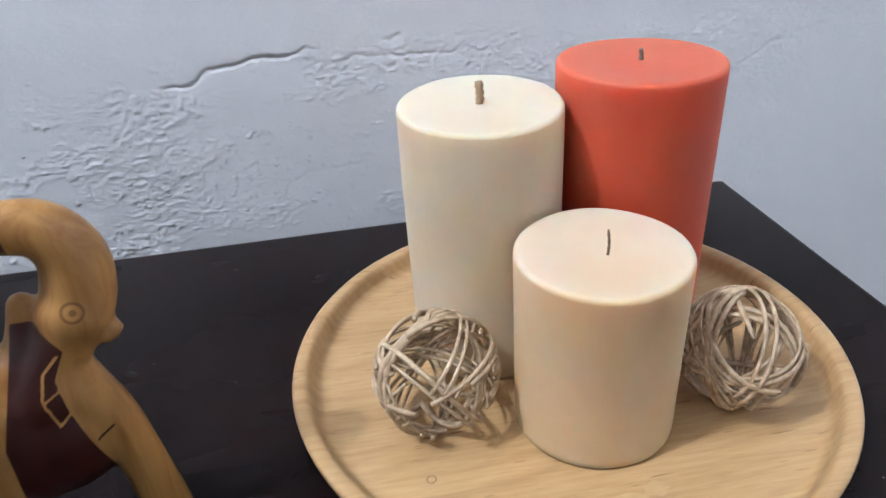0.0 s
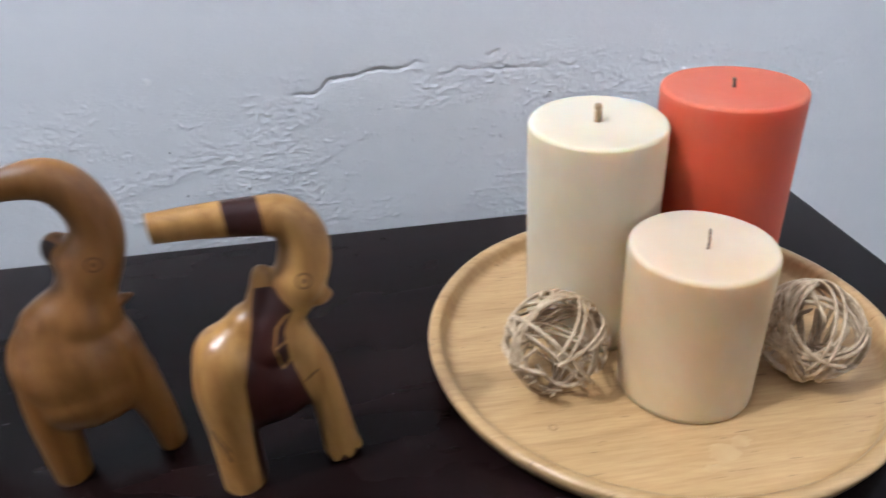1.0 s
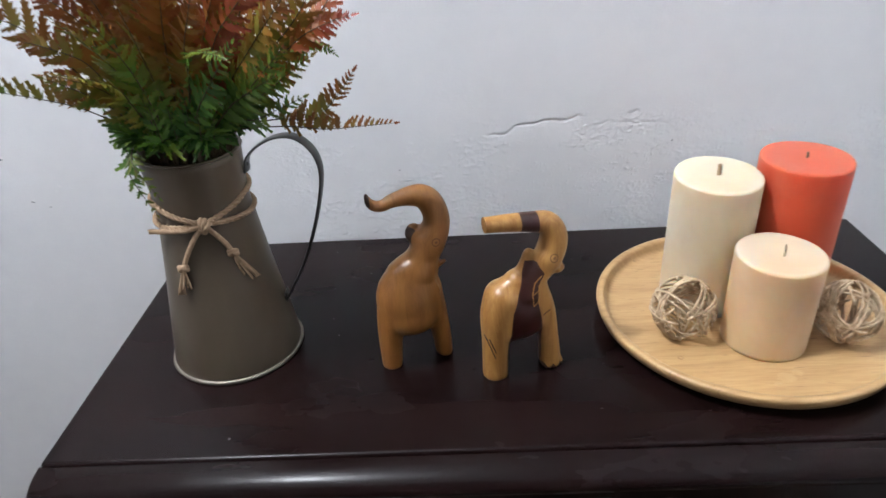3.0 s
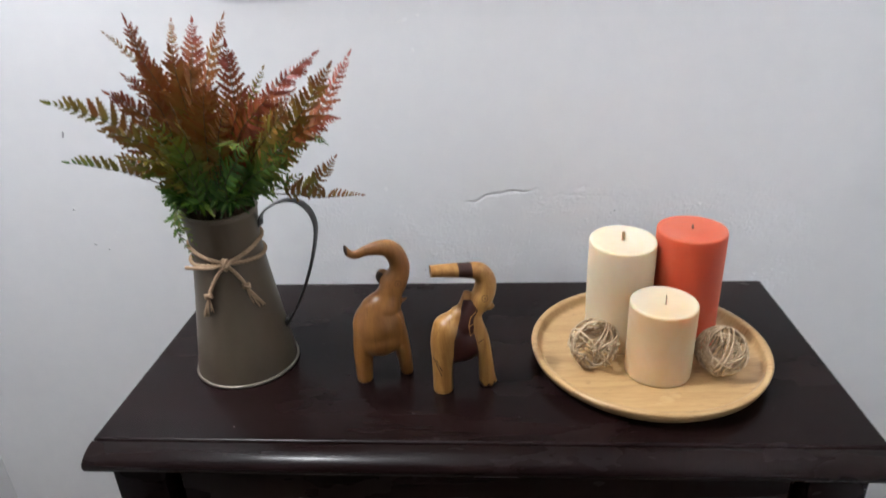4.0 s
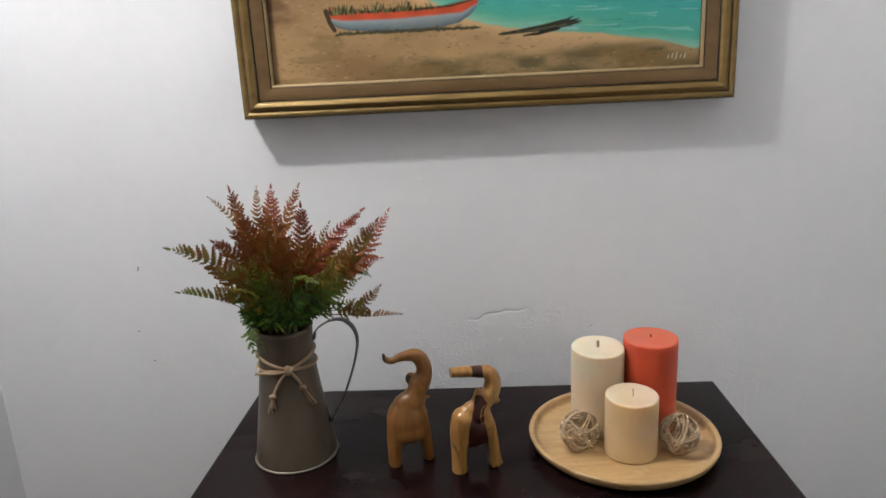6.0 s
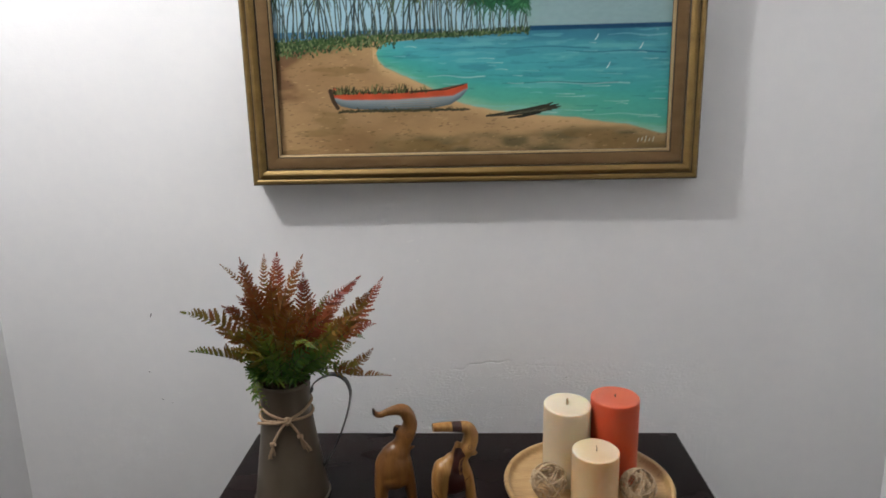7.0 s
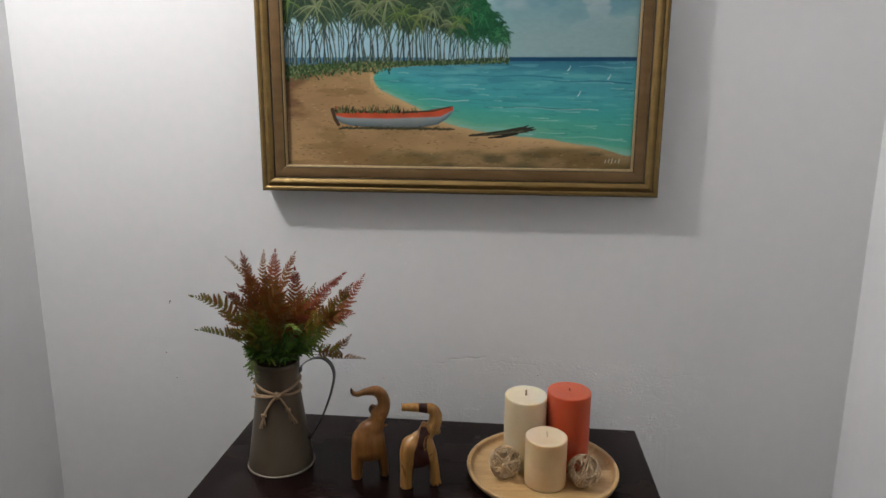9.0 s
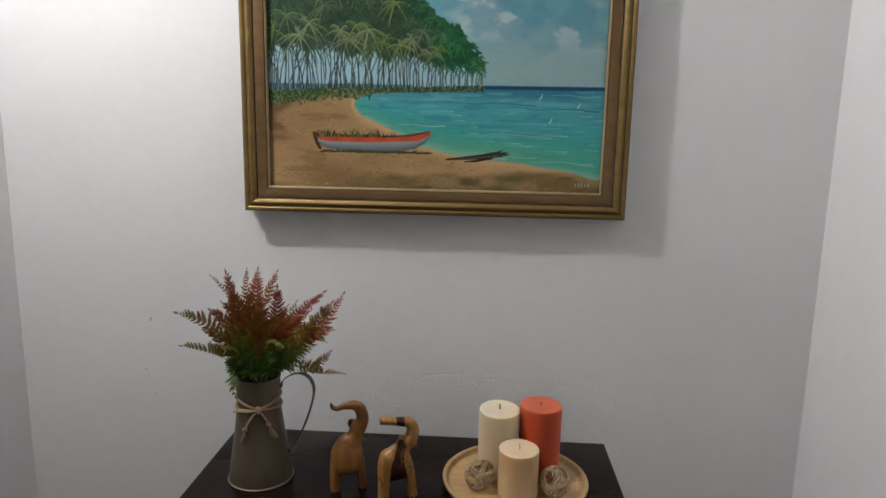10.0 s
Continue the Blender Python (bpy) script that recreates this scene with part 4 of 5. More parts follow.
def twine():
    t = thing("twine_bow", (JX, JY, TOP), "jute twine tied in a bow round the pitcher's neck", "twine")
    front = -1.27
    zk = 0.150

    def rope(name, pts, r, count=60):
        line = spline(pts, count)
        bm = bmesh.new()
        for ph in (0, 2.1, 4.2):
            strand = []
            for i, p in enumerate(line):
                d = (line[min(i + 1, count - 1)] - line[max(i - 1, 0)]).normalized()
                a = d.orthogonal().normalized()
                b = d.cross(a)
                w = ph + i * 0.75
                strand.append(p + (a * math.cos(w) + b * math.sin(w)) * r * 0.5)
            sweep(bm, strand, r * 0.62, 5)
        return part(name, bm, M_TWINE, t)

    for dz, lift in ((0.010, 0.006), (-0.004, -0.001)):
        pts = [on_jug(front + 2 * math.pi * k / 24, zk + dz * min(1, 3 * min(k, 24 - k) / 12) + lift * math.sin(math.pi * k / 24)) for k in range(25)]
        rope("wrap", pts, 0.0023, 150)
    k0 = on_jug(front, zk, 0.004)
    bm = bmesh.new()
    for k in range(3):
        ring = []
        turn = Matrix.Rotation(0.5 * (k - 1), 3, "Y") @ Matrix.Rotation(0.4 * k, 3, "X")
        for a in np.linspace(0, 2 * math.pi, 25)[:-1]:
            ring.append(k0 + turn @ Vector((0.0035 * math.cos(a) * 0.6 + 0.0015 * (k - 1), 0.0032 * math.sin(a), 0.0055 * math.cos(a))))
        sweep(bm, ring, 0.0021, 6, closed=True)
    part("knot", bm, M_TWINE, t)
    # a short end that stands off to the spout's side
    rope("tail", [k0, on_jug(front - 0.35, zk - 0.003, 0.004), on_jug(front - 0.85, zk - 0.006, 0.004), on_jug(front - 1.12, zk - 0.007, 0.010)], 0.0021)

    def tail(spots, knot_at, fray):
        line = [k0] + [on_jug(front + a, zk + z, o) for a, z, o in spots]
        rope("tail", line, 0.0021)
        end = line[-1]
        bm2 = bmesh.new()
        for k in range(2):
            ring = [end + Matrix.Rotation(0.9 * k, 3, "Y") @ Vector((0.003 * math.cos(a), 0.0024 * math.sin(a), 0.0026 * math.cos(a + 0.8))) for a in np.linspace(0, 2 * math.pi, 19)[:-1]]
            sweep(bm2, ring, 0.0022, 6, closed=True)
        part("tail_knot", bm2, M_TWINE, t)
        rnd = random.Random(knot_at)
        bm3 = bmesh.new()
        goal = on_jug(front + fray[0], zk + fray[1], 0.003)
        for k in range(16):
            to = goal + Vector((rnd.uniform(-0.0065, 0.0065), rnd.uniform(-0.003, 0.001), rnd.uniform(-0.003, 0.003)))
            sweep(bm3, spline([end, end.lerp(to, 0.5) + Vector((rnd.uniform(-1, 1), rnd.uniform(-1, 0), 0)) * 0.0012, to], 8), 0.0008, 5)
        tagged(part("frayed_end", bm3, M_TWINE, t), kind="stuff")

    tail([(-0.22, -0.010, 0.003), (-0.42, -0.024, 0.003), (-0.56, -0.037, 0.003)], 4, (-0.60, -0.058))
    tail([(0.16, -0.010, 0.003), (0.30, -0.020, 0.003), (0.38, -0.029, 0.003)], 5, (0.60, -0.054))


twine()


def frond(root, mid, tip, width, face, tones, seed, pairs=20, sides=(1.0, 1.0), start=0.2, stalk=0.0008):
    """One fern frond in plant space: a dark tapered stalk with toothed pinnae on both sides, longest a third of the way up.
    tones: colour at its foot and tip; sides: length of the pinnae on the upper and lower side."""
    rnd = random.Random(seed)
    root, mid, tip = Vector(root), Vector(mid), Vector(tip)
    rise = Vector((root.x * 1.1, root.y * 1.1, 0.006)).lerp(mid, 0.12)
    count = 44
    line = spline([root, rise, rise.lerp(mid, 0.55) + Vector((0, 0, 0.004)), mid, mid.lerp(tip, 0.55) + (mid - rise) * 0.04, tip], count)
    bm = bmesh.new()
    lay = bm.verts.layers.float.new("along")
    sweep(bm, line, [stalk * (1 - 0.8 * i / (count - 1)) for i in range(count)], 5)
    for f in bm.faces:
        f.material_index = 1
    total = sum((b - a).length for a, b in zip(line, line[1:]))
    broad = total * (1 - start) / pairs * 0.58

    def vert(co, v):
        made = bm.verts.new(co)
        made[lay] = v
        return made

    for k in range(pairs + 1):
        s = start + (0.985 - start) * (k + 0.3) / pairs
        end = k == pairs
        x = min(s, 0.999) * (count - 1)
        i = min(int(x), count - 2)
        p = line[i].lerp(line[i + 1], x - i)
        d = (line[min(i + 2, count - 1)] - line[max(i - 1, 0)]).normalized()
        up = min(1.0, max(0.0, (s - start) / (1 - start)))
        shape = min(1.0, 0.55 + up * 2.2) * (1 - up) ** 0.95 + 0.10
        for sgn in (0,) if end else (-1, 1):
            nrm = Vector(face) + Vector((rnd.gauss(0, 0.16), rnd.gauss(0, 0.16), rnd.gauss(0, 0.16)))
            nrm = (nrm - d * nrm.dot(d)).normalized()
            side = d.cross(nrm) * sgn
            reach = sides[0] if side.z >= 0 else sides[1]
            if sgn and reach <= 0:
                continue
            ax = (side + d * (0.52 + 0.5 * up + rnd.uniform(-0.12, 0.12)) + nrm * rnd.uniform(-0.35, 0.2) * abs(sgn)).normalized()
            ln = width * 0.25 if end else width * shape * rnd.uniform(0.74, 1.12) * reach
            fw = d - ax * d.dot(ax)
            fw = fw.normalized() if fw.length > 0.1 else d.cross(nrm)
            teeth = max(3, int(ln / 0.0034))
            curl = rnd.uniform(0.0, 0.28)
            spine = [p + ax * ln * j / teeth - nrm * (curl * ln * (j / teeth) ** 2) + d * (0.16 * ln * (j / teeth) ** 2) for j in range(teeth + 1)]
            half = min(broad, ln * 0.34) * rnd.uniform(0.85, 1.1) + 0.0003
            tone = tones[0] + (tones[1] - tones[0]) * up ** 0.9 + rnd.gauss(0, 0.05)
            mids = [vert(q - nrm * 0.0003, tone + 0.08 * j / teeth) for j, q in enumerate(spine)]
            for e in (-1, 1):
                low = vert(spine[0] + fw * e * half * 0.3, tone - 0.04)
                for j in range(teeth):
                    q = (j + 0.7) / teeth
                    wd = half * (1 - q) ** 0.5 * (0.75 + 0.25 * min(1, q * 4))
                    peak = vert(spine[j] + ax * (ln / teeth) * 1.3 + fw * e * wd - nrm * 0.22 * wd, tone + 0.10 * q)
                    nxt = vert(spine[j + 1] + fw * e * wd * 0.45, tone + 0.08 * q) if j < teeth - 1 else mids[-1]
                    ring = [mids[j], low, peak, nxt] + ([mids[j + 1]] if j < teeth - 1 else [])
                    bm.faces.new(ring if e > 0 else ring[::-1])
                    low = nxt
    return bm


def ferns():
    t = thing("fern_arrangement", (JX, JY, FERN_Z), "artificial ferns, green below and rust red above, standing in the pitcher", "plant")
    rnd = random.Random(21)

    def grow(tip, mid, width, tones, face=None, pairs=0, sides=(1.0, 1.0), start=0.26, root=None, label=""):
        flat = Vector((mid[0], mid[1], 0))
        root = root or (flat.normalized() * min(0.027, flat.length * 0.5) + Vector((rnd.uniform(-0.005, 0.005), rnd.uniform(-0.005, 0.005), -0.03)))
        face = face or (rnd.uniform(-0.5, 0.5), -1.0, rnd.uniform(0.0, 0.6))
        length = (Vector(tip) - Vector(mid)).length + (Vector(mid) - Vector(root)).length
        pairs = pairs or max(9, int(length * (1 - start) / 0.0080))
        part("frond", frond(root, mid, tip, width, face, tones, rnd.randint(0, 99999), pairs, sides, start), [M_FERN, M_STEM], t, label)

    # long fronds that reach out sideways, leaflets on their upper side
    grow((-0.113, -0.068, 0.125), (-0.070, -0.044, 0.096), 0.032, (0.70, 0.36), (0, -1, 0.1), 13, (1.0, 0.6), 0.34, label="frond reaching out sideways, olive at the tip")
    grow((-0.104, -0.078, 0.070), (-0.065, -0.049, 0.049), 0.025, (0.62, 0.26), (0, -1, 0.1), 12, (1.0, 0.14), 0.42, label="frond reaching out sideways, green at the tip")
    grow((0.176, -0.078, 0.032), (0.123, -0.049, 0.020), 0.016, (0.45, 0.62), (0, -1, 0.1), 17, (1.0, 0.15), 0.40)
    grow((0.149, -0.058, 0.063), (0.114, -0.039, 0.025), 0.021, (0.40, 0.66), (0.1, -1, 0.1), 14, (1.0, 0.7), 0.42)
    grow((-0.062, -0.075, 0.098), (-0.036, -0.050, 0.076), 0.027, (0.36, 0.50), (0, -1, 0.2))
    grow((-0.050, -0.080, 0.074), (-0.034, -0.055, 0.052), 0.024, (0.34, 0.44), (0, -1, 0.4))
    grow((-0.058, -0.060, 0.130), (-0.036, -0.040, 0.100), 0.027, (0.42, 0.82), (0, -1, 0.1))
    grow((0.100, -0.070, 0.066), (0.066, -0.050, 0.046), 0.024, (0.12, 0.30), (0, -1, 0.3))
    # upright fronds of the outline
    grow((-0.079, -0.008, 0.180), (-0.039, -0.014, 0.136), 0.014, (0.55, 0.46))
    grow((-0.038, -0.038, 0.191), (-0.028, -0.029, 0.127), 0.034, (0.45, 0.78))
    grow((-0.034, -0.068, 0.147), (-0.020, -0.044, 0.111), 0.022, (0.50, 0.84))
    grow((-0.023, 0.022, 0.186), (-0.019, 0.001, 0.138), 0.017, (0.40, 0.60))
    grow((-0.006, 0.032, 0.183), (-0.004, 0.006, 0.125), 0.029, (0.40, 0.98))
    grow((0.042, -0.008, 0.189), (0.015, -0.014, 0.123), 0.027, (0.40, 0.70))
    grow((0.049, -0.028, 0.165), (0.046, -0.024, 0.107), 0.031, (0.40, 0.88))
    grow((0.088, -0.048, 0.147), (0.058, -0.034, 0.095), 0.017, (0.20, 0.42))
    grow((0.118, 0.022, 0.148), (0.070, 0.001, 0.110), 0.033, (0.50, 1.05), (0, -1, 0.2), 24, (0.45, 1.0))
    grow((0.147, -0.038, 0.144), (0.105, -0.029, 0.090), 0.032, (0.25, 0.66))
    grow((0.157, 0.012, 0.148), (0.121, -0.004, 0.092), 0.026, (0.30, 1.0))
    grow((0.149, -0.038, 0.096), (0.110, -0.029, 0.081), 0.021, (0.25, 0.95), (0.2, -1, 0.6))
    grow((0.123, 0.042, 0.090), (0.090, 0.011, 0.068), 0.020, (0.25, 0.85))
    grow((0.130, -0.008, 0.063), (0.110, -0.014, 0.071), 0.011, (0.25, 0.20))
    # fronds that face the front
    grow((0.104, -0.083, 0.130), (0.058, -0.052, 0.088), 0.031, (0.80, 0.86))
    grow((0.013, -0.068, 0.167), (0.006, -0.044, 0.107), 0.035, (0.50, 0.74))
    grow((0.036, -0.083, 0.158), (0.015, -0.052, 0.106), 0.035, (0.45, 0.64))
    grow((-0.021, -0.058, 0.161), (-0.011, -0.039, 0.112), 0.034, (0.50, 0.82))
    grow((0.048, -0.093, 0.138), (0.026, -0.056, 0.098), 0.033, (0.45, 0.66))
    grow((0.121, -0.088, 0.122), (0.080, -0.054, 0.080), 0.033, (0.30, 0.62))
    grow((0.072, -0.068, 0.126), (0.046, -0.044, 0.084), 0.028, (0.45, 0.80))
    grow((0.018, -0.098, 0.126), (0.009, -0.059, 0.078), 0.022, (0.35, 0.58))
    grow((0.070, -0.103, 0.130), (0.039, -0.062, 0.083), 0.022, (0.40, 0.60))
    # olive and yellow-green fronds low in front
    grow((-0.021, -0.098, 0.113), (-0.013, -0.059, 0.073), 0.023, (0.25, 0.46))
    grow((0.001, -0.103, 0.115), (-0.001, -0.062, 0.073), 0.022, (0.22, 0.42))
    grow((-0.019, -0.113, 0.084), (-0.012, -0.066, 0.062), 0.020, (0.36, 0.40), (0.1, -0.6, 1), 22)
    grow((-0.040, -0.095, 0.080), (-0.026, -0.060, 0.060), 0.018, (0.36, 0.52), (-0.1, -0.7, 0.8))
    grow((0.112, -0.083, 0.088), (0.072, -0.052, 0.051), 0.024, (0.10, 0.26))
    grow((0.124, -0.068, 0.077), (0.080, -0.044, 0.046), 0.022, (0.12, 0.30))
    grow((0.083, -0.098, 0.094), (0.046, -0.059, 0.054), 0.021, (0.06, 0.20))
    grow((0.115, -0.068, 0.050), (0.072, -0.044, 0.028), 0.019, (0.10, 0.34))
    grow((0.084, -0.113, 0.087), (0.043, -0.066, 0.082), 0.012, (0.20, 0.20), (0.1, -0.4, 1), 18, start=0.40, label="pale green frond bent across the front")
    # behind: rust fronds, lower than the outline
    for k in range(13):
        a = rnd.uniform(0.1, 3.04)
        reach = rnd.uniform(0.02, 0.062)
        top = Vector((0.022 + reach * math.cos(a) * 1.5, reach * math.sin(a) * 0.9, rnd.uniform(0.080, 0.122) - 0.3 * max(0, reach - 0.04)))
        grow(top, top * 0.55 + Vector((0, 0, 0.012)), rnd.uniform(0.022, 0.027), (0.25, rnd.uniform(0.6, 0.9)))
    # green leaves standing along the lip, hanging a little over it
    for k in range(34):
        a = -1.57 + (k - 14.5) * 0.115 + rnd.uniform(-0.05, 0.05) if k < 30 else rnd.uniform(0.4, 2.7)
        c, d = math.cos(a), math.sin(a)
        out = rnd.uniform(0.040, 0.050)
        high = rnd.uniform(0.030, 0.062)
        grow((c * out * 1.12, d * out * 1.12, high), (c * (out - 0.002), d * (out - 0.002), high * 0.40 - 0.004), rnd.uniform(0.018, 0.025), (-0.03, rnd.uniform(0.04, 0.22)),
             (c * 0.5 + rnd.uniform(-0.5, 0.5), -1, 0.35), 9, start=0.14, root=Vector((c * 0.030, d * 0.030, -0.024)))
    # dark green leaves crowding the middle
    for k in range(22):
        a = -1.57 + rnd.uniform(-1.6, 1.6) if k < 16 else rnd.uniform(0, 3.14)
        reach = rnd.uniform(0.030, 0.056)
        top = Vector((0.006 + reach * math.cos(a) * 1.1, reach * math.sin(a), rnd.uniform(0.040, 0.086)))
        grow(top, top * 0.65 + Vector((0, 0, 0.016)), rnd.uniform(0.017, 0.023), (-0.02, rnd.uniform(0.04, 0.28)), (rnd.uniform(-0.6, 0.6), -1, 0.4), start=0.12)
    # the pale sprig that hangs over the spout
    for top, bow, w in (((-0.026, -0.034, -0.050), (-0.040, -0.030, -0.016), 0.014), ((-0.014, -0.046, -0.030), (-0.030, -0.040, -0.004), 0.013), ((-0.038, -0.026, -0.034), (-0.041, -0.022, 0.000), 0.012)):
        grow(top, bow, w, (0.12, 0.24), (-0.2, -1, 0.2), 7, start=0.35, root=Vector((-0.034, -0.010, -0.004)), label="pale green sprig hanging over the lip")


ferns()


# ---- the carved elephants ----
def elephant(place, yaw, chains, blobs, stain, clamp_left, material, label):
    bm = bmesh.new()

    def ball(x, z, r, y=0.0, sx=1.0, sy=1.0, sz=1.0, tilt=0.0):
        m = Matrix.Translation((x, y, z)) @ Matrix.Rotation(tilt, 4, "Y") @ Matrix.Diagonal((sx, sy, sz, 1))
        bmesh.ops.create_icosphere(bm, subdivisions=3, radius=r, matrix=m)

    for pts, thick, y0, y1 in chains:
        n = max(8, int(sum(math.dist(a[:2], b[:2]) for a, b in zip(pts, pts[1:])) / 0.003))
        line = spline([(p[0], p[1], p[2]) for p in pts], n)
        for i, q in enumerate(line):
            ball(q[0], q[1], q[2], y0 + (y1 - y0) * i / (n - 1), sy=thick)
    for b in blobs:
        ball(*b)
    temp = new("temp", mesh_of(bm, material))
    re = temp.modifiers.new("remesh", "REMESH")
    re.mode, re.voxel_size, re.use_smooth_shade = "VOXEL", 0.0009, True
    sm = temp.modifiers.new("smooth", "SMOOTH")
    sm.iterations, sm.factor = 42, 0.5
    deps = bpy.context.evaluated_depsgraph_get()
    me = bpy.data.meshes.new_from_object(temp.evaluated_get(deps))
    bpy.data.objects.remove(temp)
    co = np.empty(len(me.vertices) * 3, np.float32)
    me.vertices.foreach_get("co", co)
    co = co.reshape(-1, 3)
    co[:, 2] = np.maximum(co[:, 2], 0.0)
    if clamp_left is not None:
        co[:, 0] = np.where(co[:, 2] > 0.12, np.maximum(co[:, 0], clamp_left), co[:, 0])
    me.vertices.foreach_set("co", co.ravel())
    at = me.attributes.new("stain", "FLOAT", "POINT")
    at.data.foreach_set("value", stain(co[:, 0], co[:, 1], co[:, 2]).astype(np.float32))
    me.materials.clear()
    me.materials.append(material)
    me.shade_smooth()
    me.update()
    ob = new("elephant_statue", me)
    ob.matrix_basis = pose(*place, TOP, 0, 0, yaw)
    return tagged(ob, label, "statue", "carved elephants")


def soft_step(v, w=0.0012):
    return np.clip(v / w + 0.5, 0, 1)


def stain_brown(x, y, z):
    ear = soft_step(0.0075 - np.hypot(x + 0.001, z - 0.1235)) * soft_step(y + 0.001)
    back = soft_step(y - 0.012) * soft_step(0.098 - z)
    return np.maximum(np.maximum(ear, back), soft_step(-0.0325 - x) * soft_step(z - 0.160))


def stain_two(x, y, z):
    right = np.interp(z, [0.02, 0.045, 0.06, 0.075, 0.090, 0.100, 0.108], [0.0145, 0.0130, 0.0100, 0.0070, 0.0068, 0.0125, 0.0080])
    left = np.interp(z, [0.02, 0.069, 0.095, 0.112], [-0.0185, -0.0150, -0.0058, 0.0000])
    saddle = soft_step(x - left) * soft_step(right - x) * soft_step(0.110 - z)

    def seam(x0, z0, x1, z1):
        q = np.clip(((x - x0) * (x1 - x0) + (z - z0) * (z1 - z0)) / ((x1 - x0) ** 2 + (z1 - z0) ** 2), 0, 1)
        return np.where(y < 0, soft_step(np.hypot(x - x0 - q * (x1 - x0), z - z0 - q * (z1 - z0)) - 0.0005, 0.0006), 1)
    for line in ((0.0100, 0.0985, 0.0040, 0.0930), (0.0040, 0.0930, 0.0012, 0.0840), (0.0012, 0.0840, 0.0030, 0.0715), (0.0030, 0.0715, 0.0085, 0.0755), (0.0020, 0.0835, 0.0080, 0.0862)):
        saddle = saddle * seam(*line)
    for line in ((-0.0370, 0.0460, -0.0300, 0.0240), (-0.0345, 0.0440, -0.0295, 0.0300), (0.0120, 0.0600, 0.0180, 0.0635)):
        saddle = np.maximum(saddle, 1 - seam(*line))
    band = soft_step(x + 0.0060) * soft_step(0.0085 - x) * soft_step(z - 0.128)
    # shade in the notches at the forefoot, coloured in rather than carved
    toe_shade = soft_step(0.0032 + 0.0022 * np.sin(x * 900) - z) * soft_step(x - 0.013)
    return np.maximum(np.maximum(saddle, band), toe_shade)


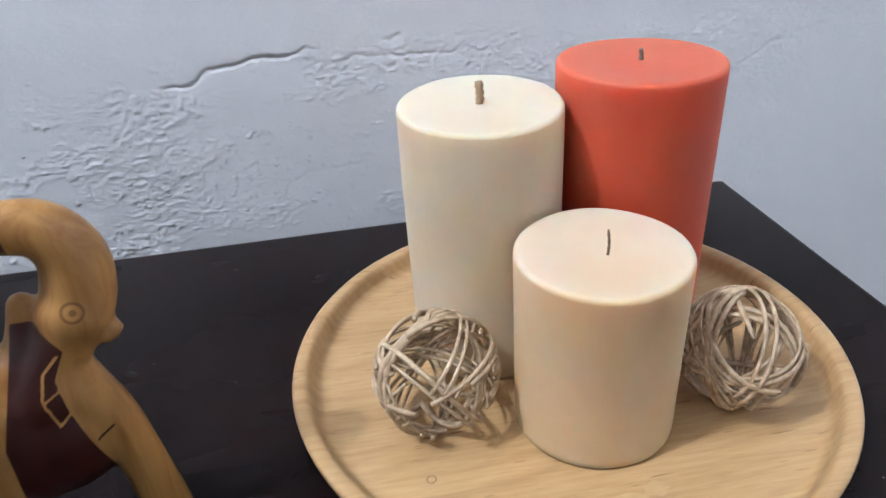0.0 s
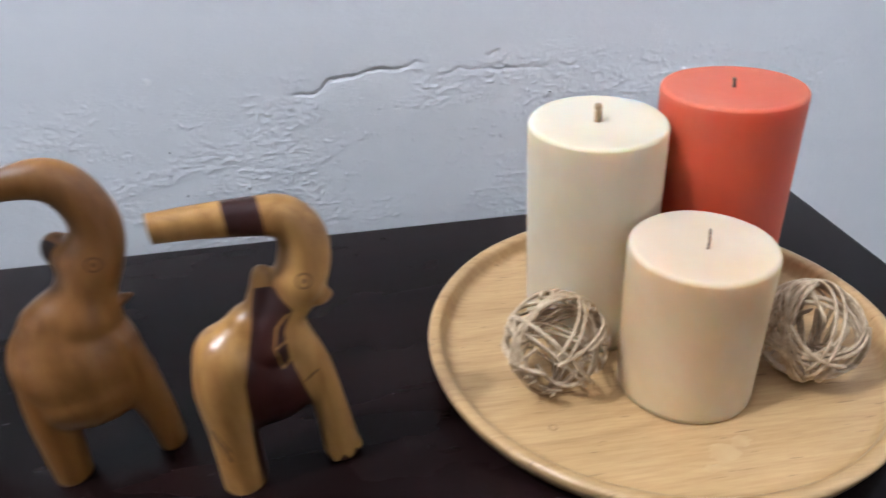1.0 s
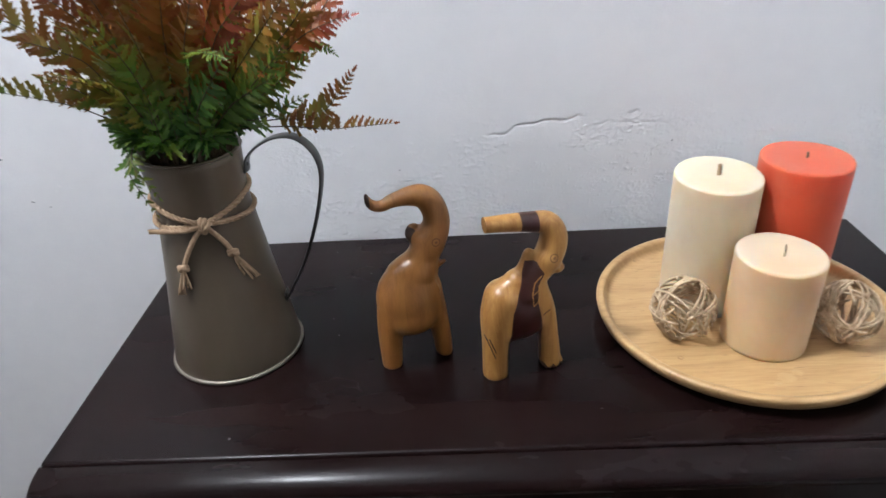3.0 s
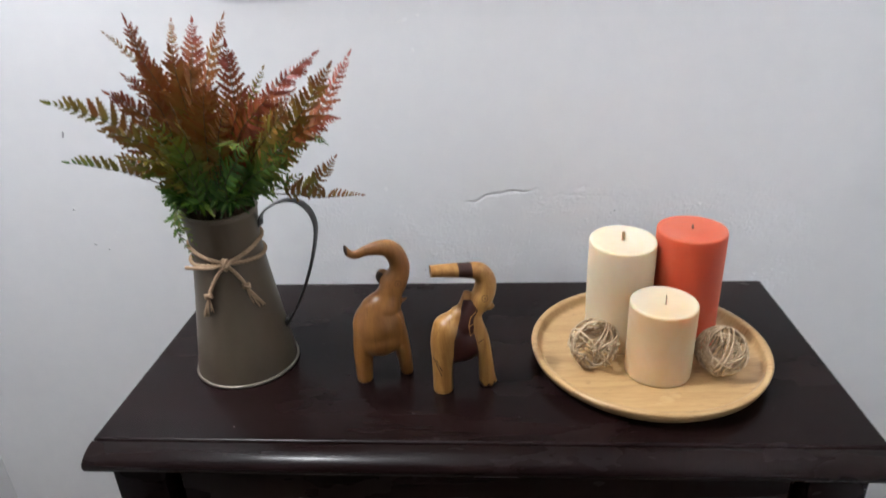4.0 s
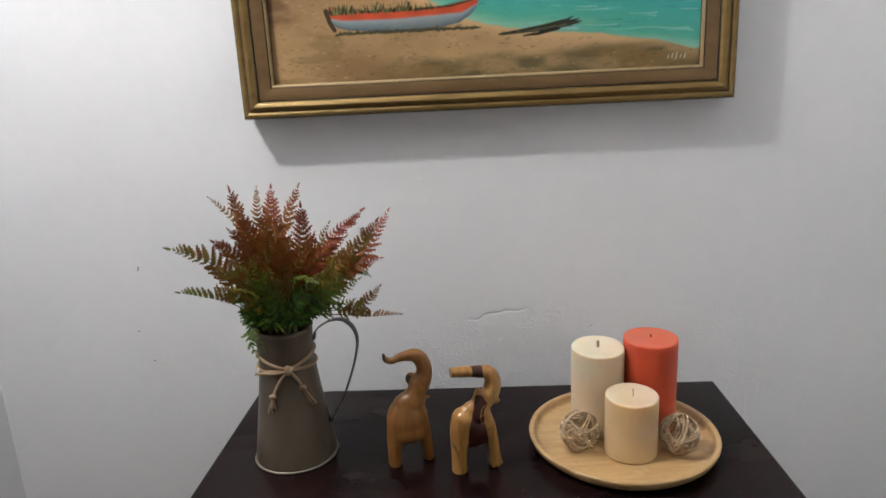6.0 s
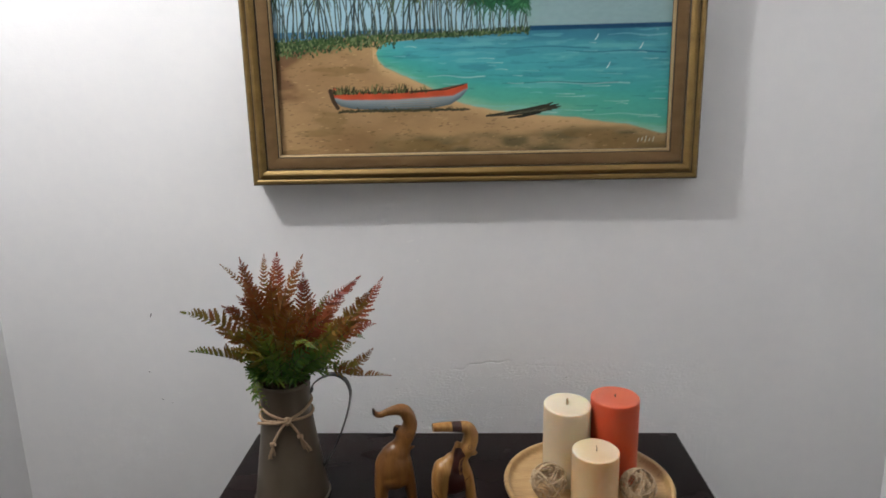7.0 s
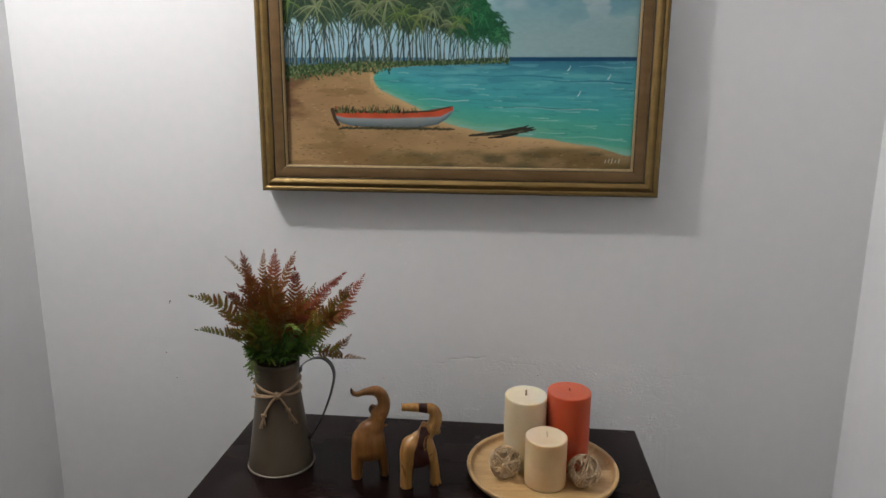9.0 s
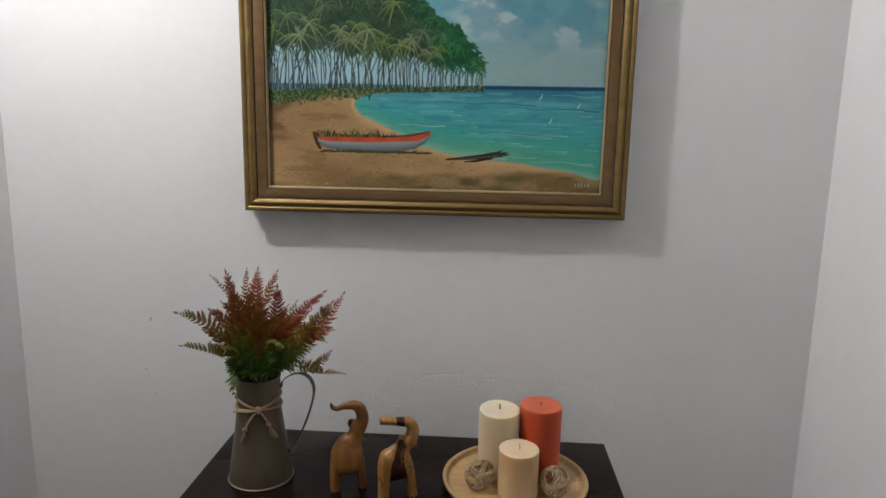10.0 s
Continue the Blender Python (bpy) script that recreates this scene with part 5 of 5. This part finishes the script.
elephant((-0.078, -0.288), 20,
         [([(-0.0345, 0.1705, 0.0020), (-0.031, 0.1615, 0.0044), (-0.023, 0.158, 0.0050), (-0.012, 0.161, 0.0062), (0.007, 0.1612, 0.0092), (0.017, 0.1545, 0.0107), (0.0225, 0.141, 0.0112),
            (0.022, 0.129, 0.0120), (0.0155, 0.116, 0.0142), (0.009, 0.103, 0.0140), (0.003, 0.090, 0.018)], 1.0, -0.004, 0.0),
          ([(-0.0205, 0.066, 0.0140), (-0.0235, 0.052, 0.0128), (-0.0258, 0.036, 0.0115), (-0.0270, 0.018, 0.0102), (-0.0274, 0.002, 0.0095)], 1.1, 0.0, -0.002),
          ([(0.0115, 0.066, 0.0125), (0.0162, 0.047, 0.0106), (0.0205, 0.022, 0.0088), (0.0222, 0.002, 0.0078)], 1.4, 0.0, -0.002),
          ([(-0.020, 0.047, 0.0150), (-0.004, 0.046, 0.0165), (0.013, 0.049, 0.0140)], 1.0, 0.0, 0.0),
          ([(-0.010, 0.088, 0.0150), (0.000, 0.092, 0.0160), (0.008, 0.090, 0.0140)], 1.0, 0.0, 0.0)],
         [(-0.0055, 0.066, 0.030, 0, 1.00, 0.74, 1.16), (-0.0050, 0.051, 0.027, 0, 1.06, 0.82, 0.84), (-0.004, 0.078, 0.024, 0, 1.04, 0.80, 1.0), (0.0040, 0.1235, 0.0078, 0.005, 1, 0.75, 1.25), (0.012, 0.118, 0.0125, 0.0),
          (0.0225, 0.0945, 0.0032, -0.004), (0.0265, 0.0965, 0.0024, -0.005), (0.0120, 0.0775, 0.0095, -0.0135, 0.60, 0.30, 1.15, -0.5)],
         stain_brown, None, M_ELE_BROWN, "carved brown wooden elephant with raised curling trunk on the table")
elephant((0.014, -0.308), 17,
         [([(-0.040, 0.1490, 0.0066), (-0.034, 0.1485, 0.0067), (-0.0155, 0.1468, 0.0076), (0.0042, 0.1440, 0.0087), (0.0180, 0.1405, 0.0098), (0.0242, 0.130, 0.0111), (0.0232, 0.118, 0.0122),
            (0.0185, 0.107, 0.0122), (0.0095, 0.095, 0.0112), (0.0, 0.080, 0.014)], 1.0, -0.003, -0.003),
          ([(-0.0185, 0.076, 0.0165), (-0.0235, 0.060, 0.0148), (-0.0255, 0.034, 0.0122), (-0.0262, 0.016, 0.0116), (-0.0266, 0.002, 0.0115)], 1.05, 0.0, -0.002),
          ([(0.0075, 0.094, 0.0095), (0.0105, 0.080, 0.0098), (0.0172, 0.060, 0.0094), (0.0218, 0.032, 0.0087), (0.0240, 0.004, 0.0098)], 1.15, -0.003, -0.004),
          ([(0.0040, 0.1140, 0.0050), (0.0030, 0.106, 0.0066), (0.002, 0.093, 0.011)], 0.9, 0.0, 0.0)],
         [(-0.003, 0.060, 0.0262, 0, 1.02, 0.68, 1.08), (-0.008, 0.066, 0.024, 0, 1.05, 0.70, 1.05), (-0.012, 0.052, 0.018, 0, 1.0, 0.9, 1.1), (-0.006, 0.089, 0.0115, 0.0), (-0.013, 0.083, 0.0125, 0.0), (0.009, 0.058, 0.012, 0, 1.0, 0.95, 1.4), (0.0185, 0.109, 0.0118, -0.0062, 1, 0.9, 1.05), (0.0262, 0.0985, 0.0042, -0.008, 1, 1.2, 0.8), (0.0298, 0.1005, 0.0028, -0.009, 1, 1.3, 1.1),
          (0.0190, 0.003, 0.0042, -0.0105), (0.0250, 0.003, 0.0042, -0.0115), (0.0308, 0.004, 0.0038, -0.009)],
         stain_two, -0.0345, M_ELE_TWO, "carved two-tone wooden elephant with a dark saddle on the table")
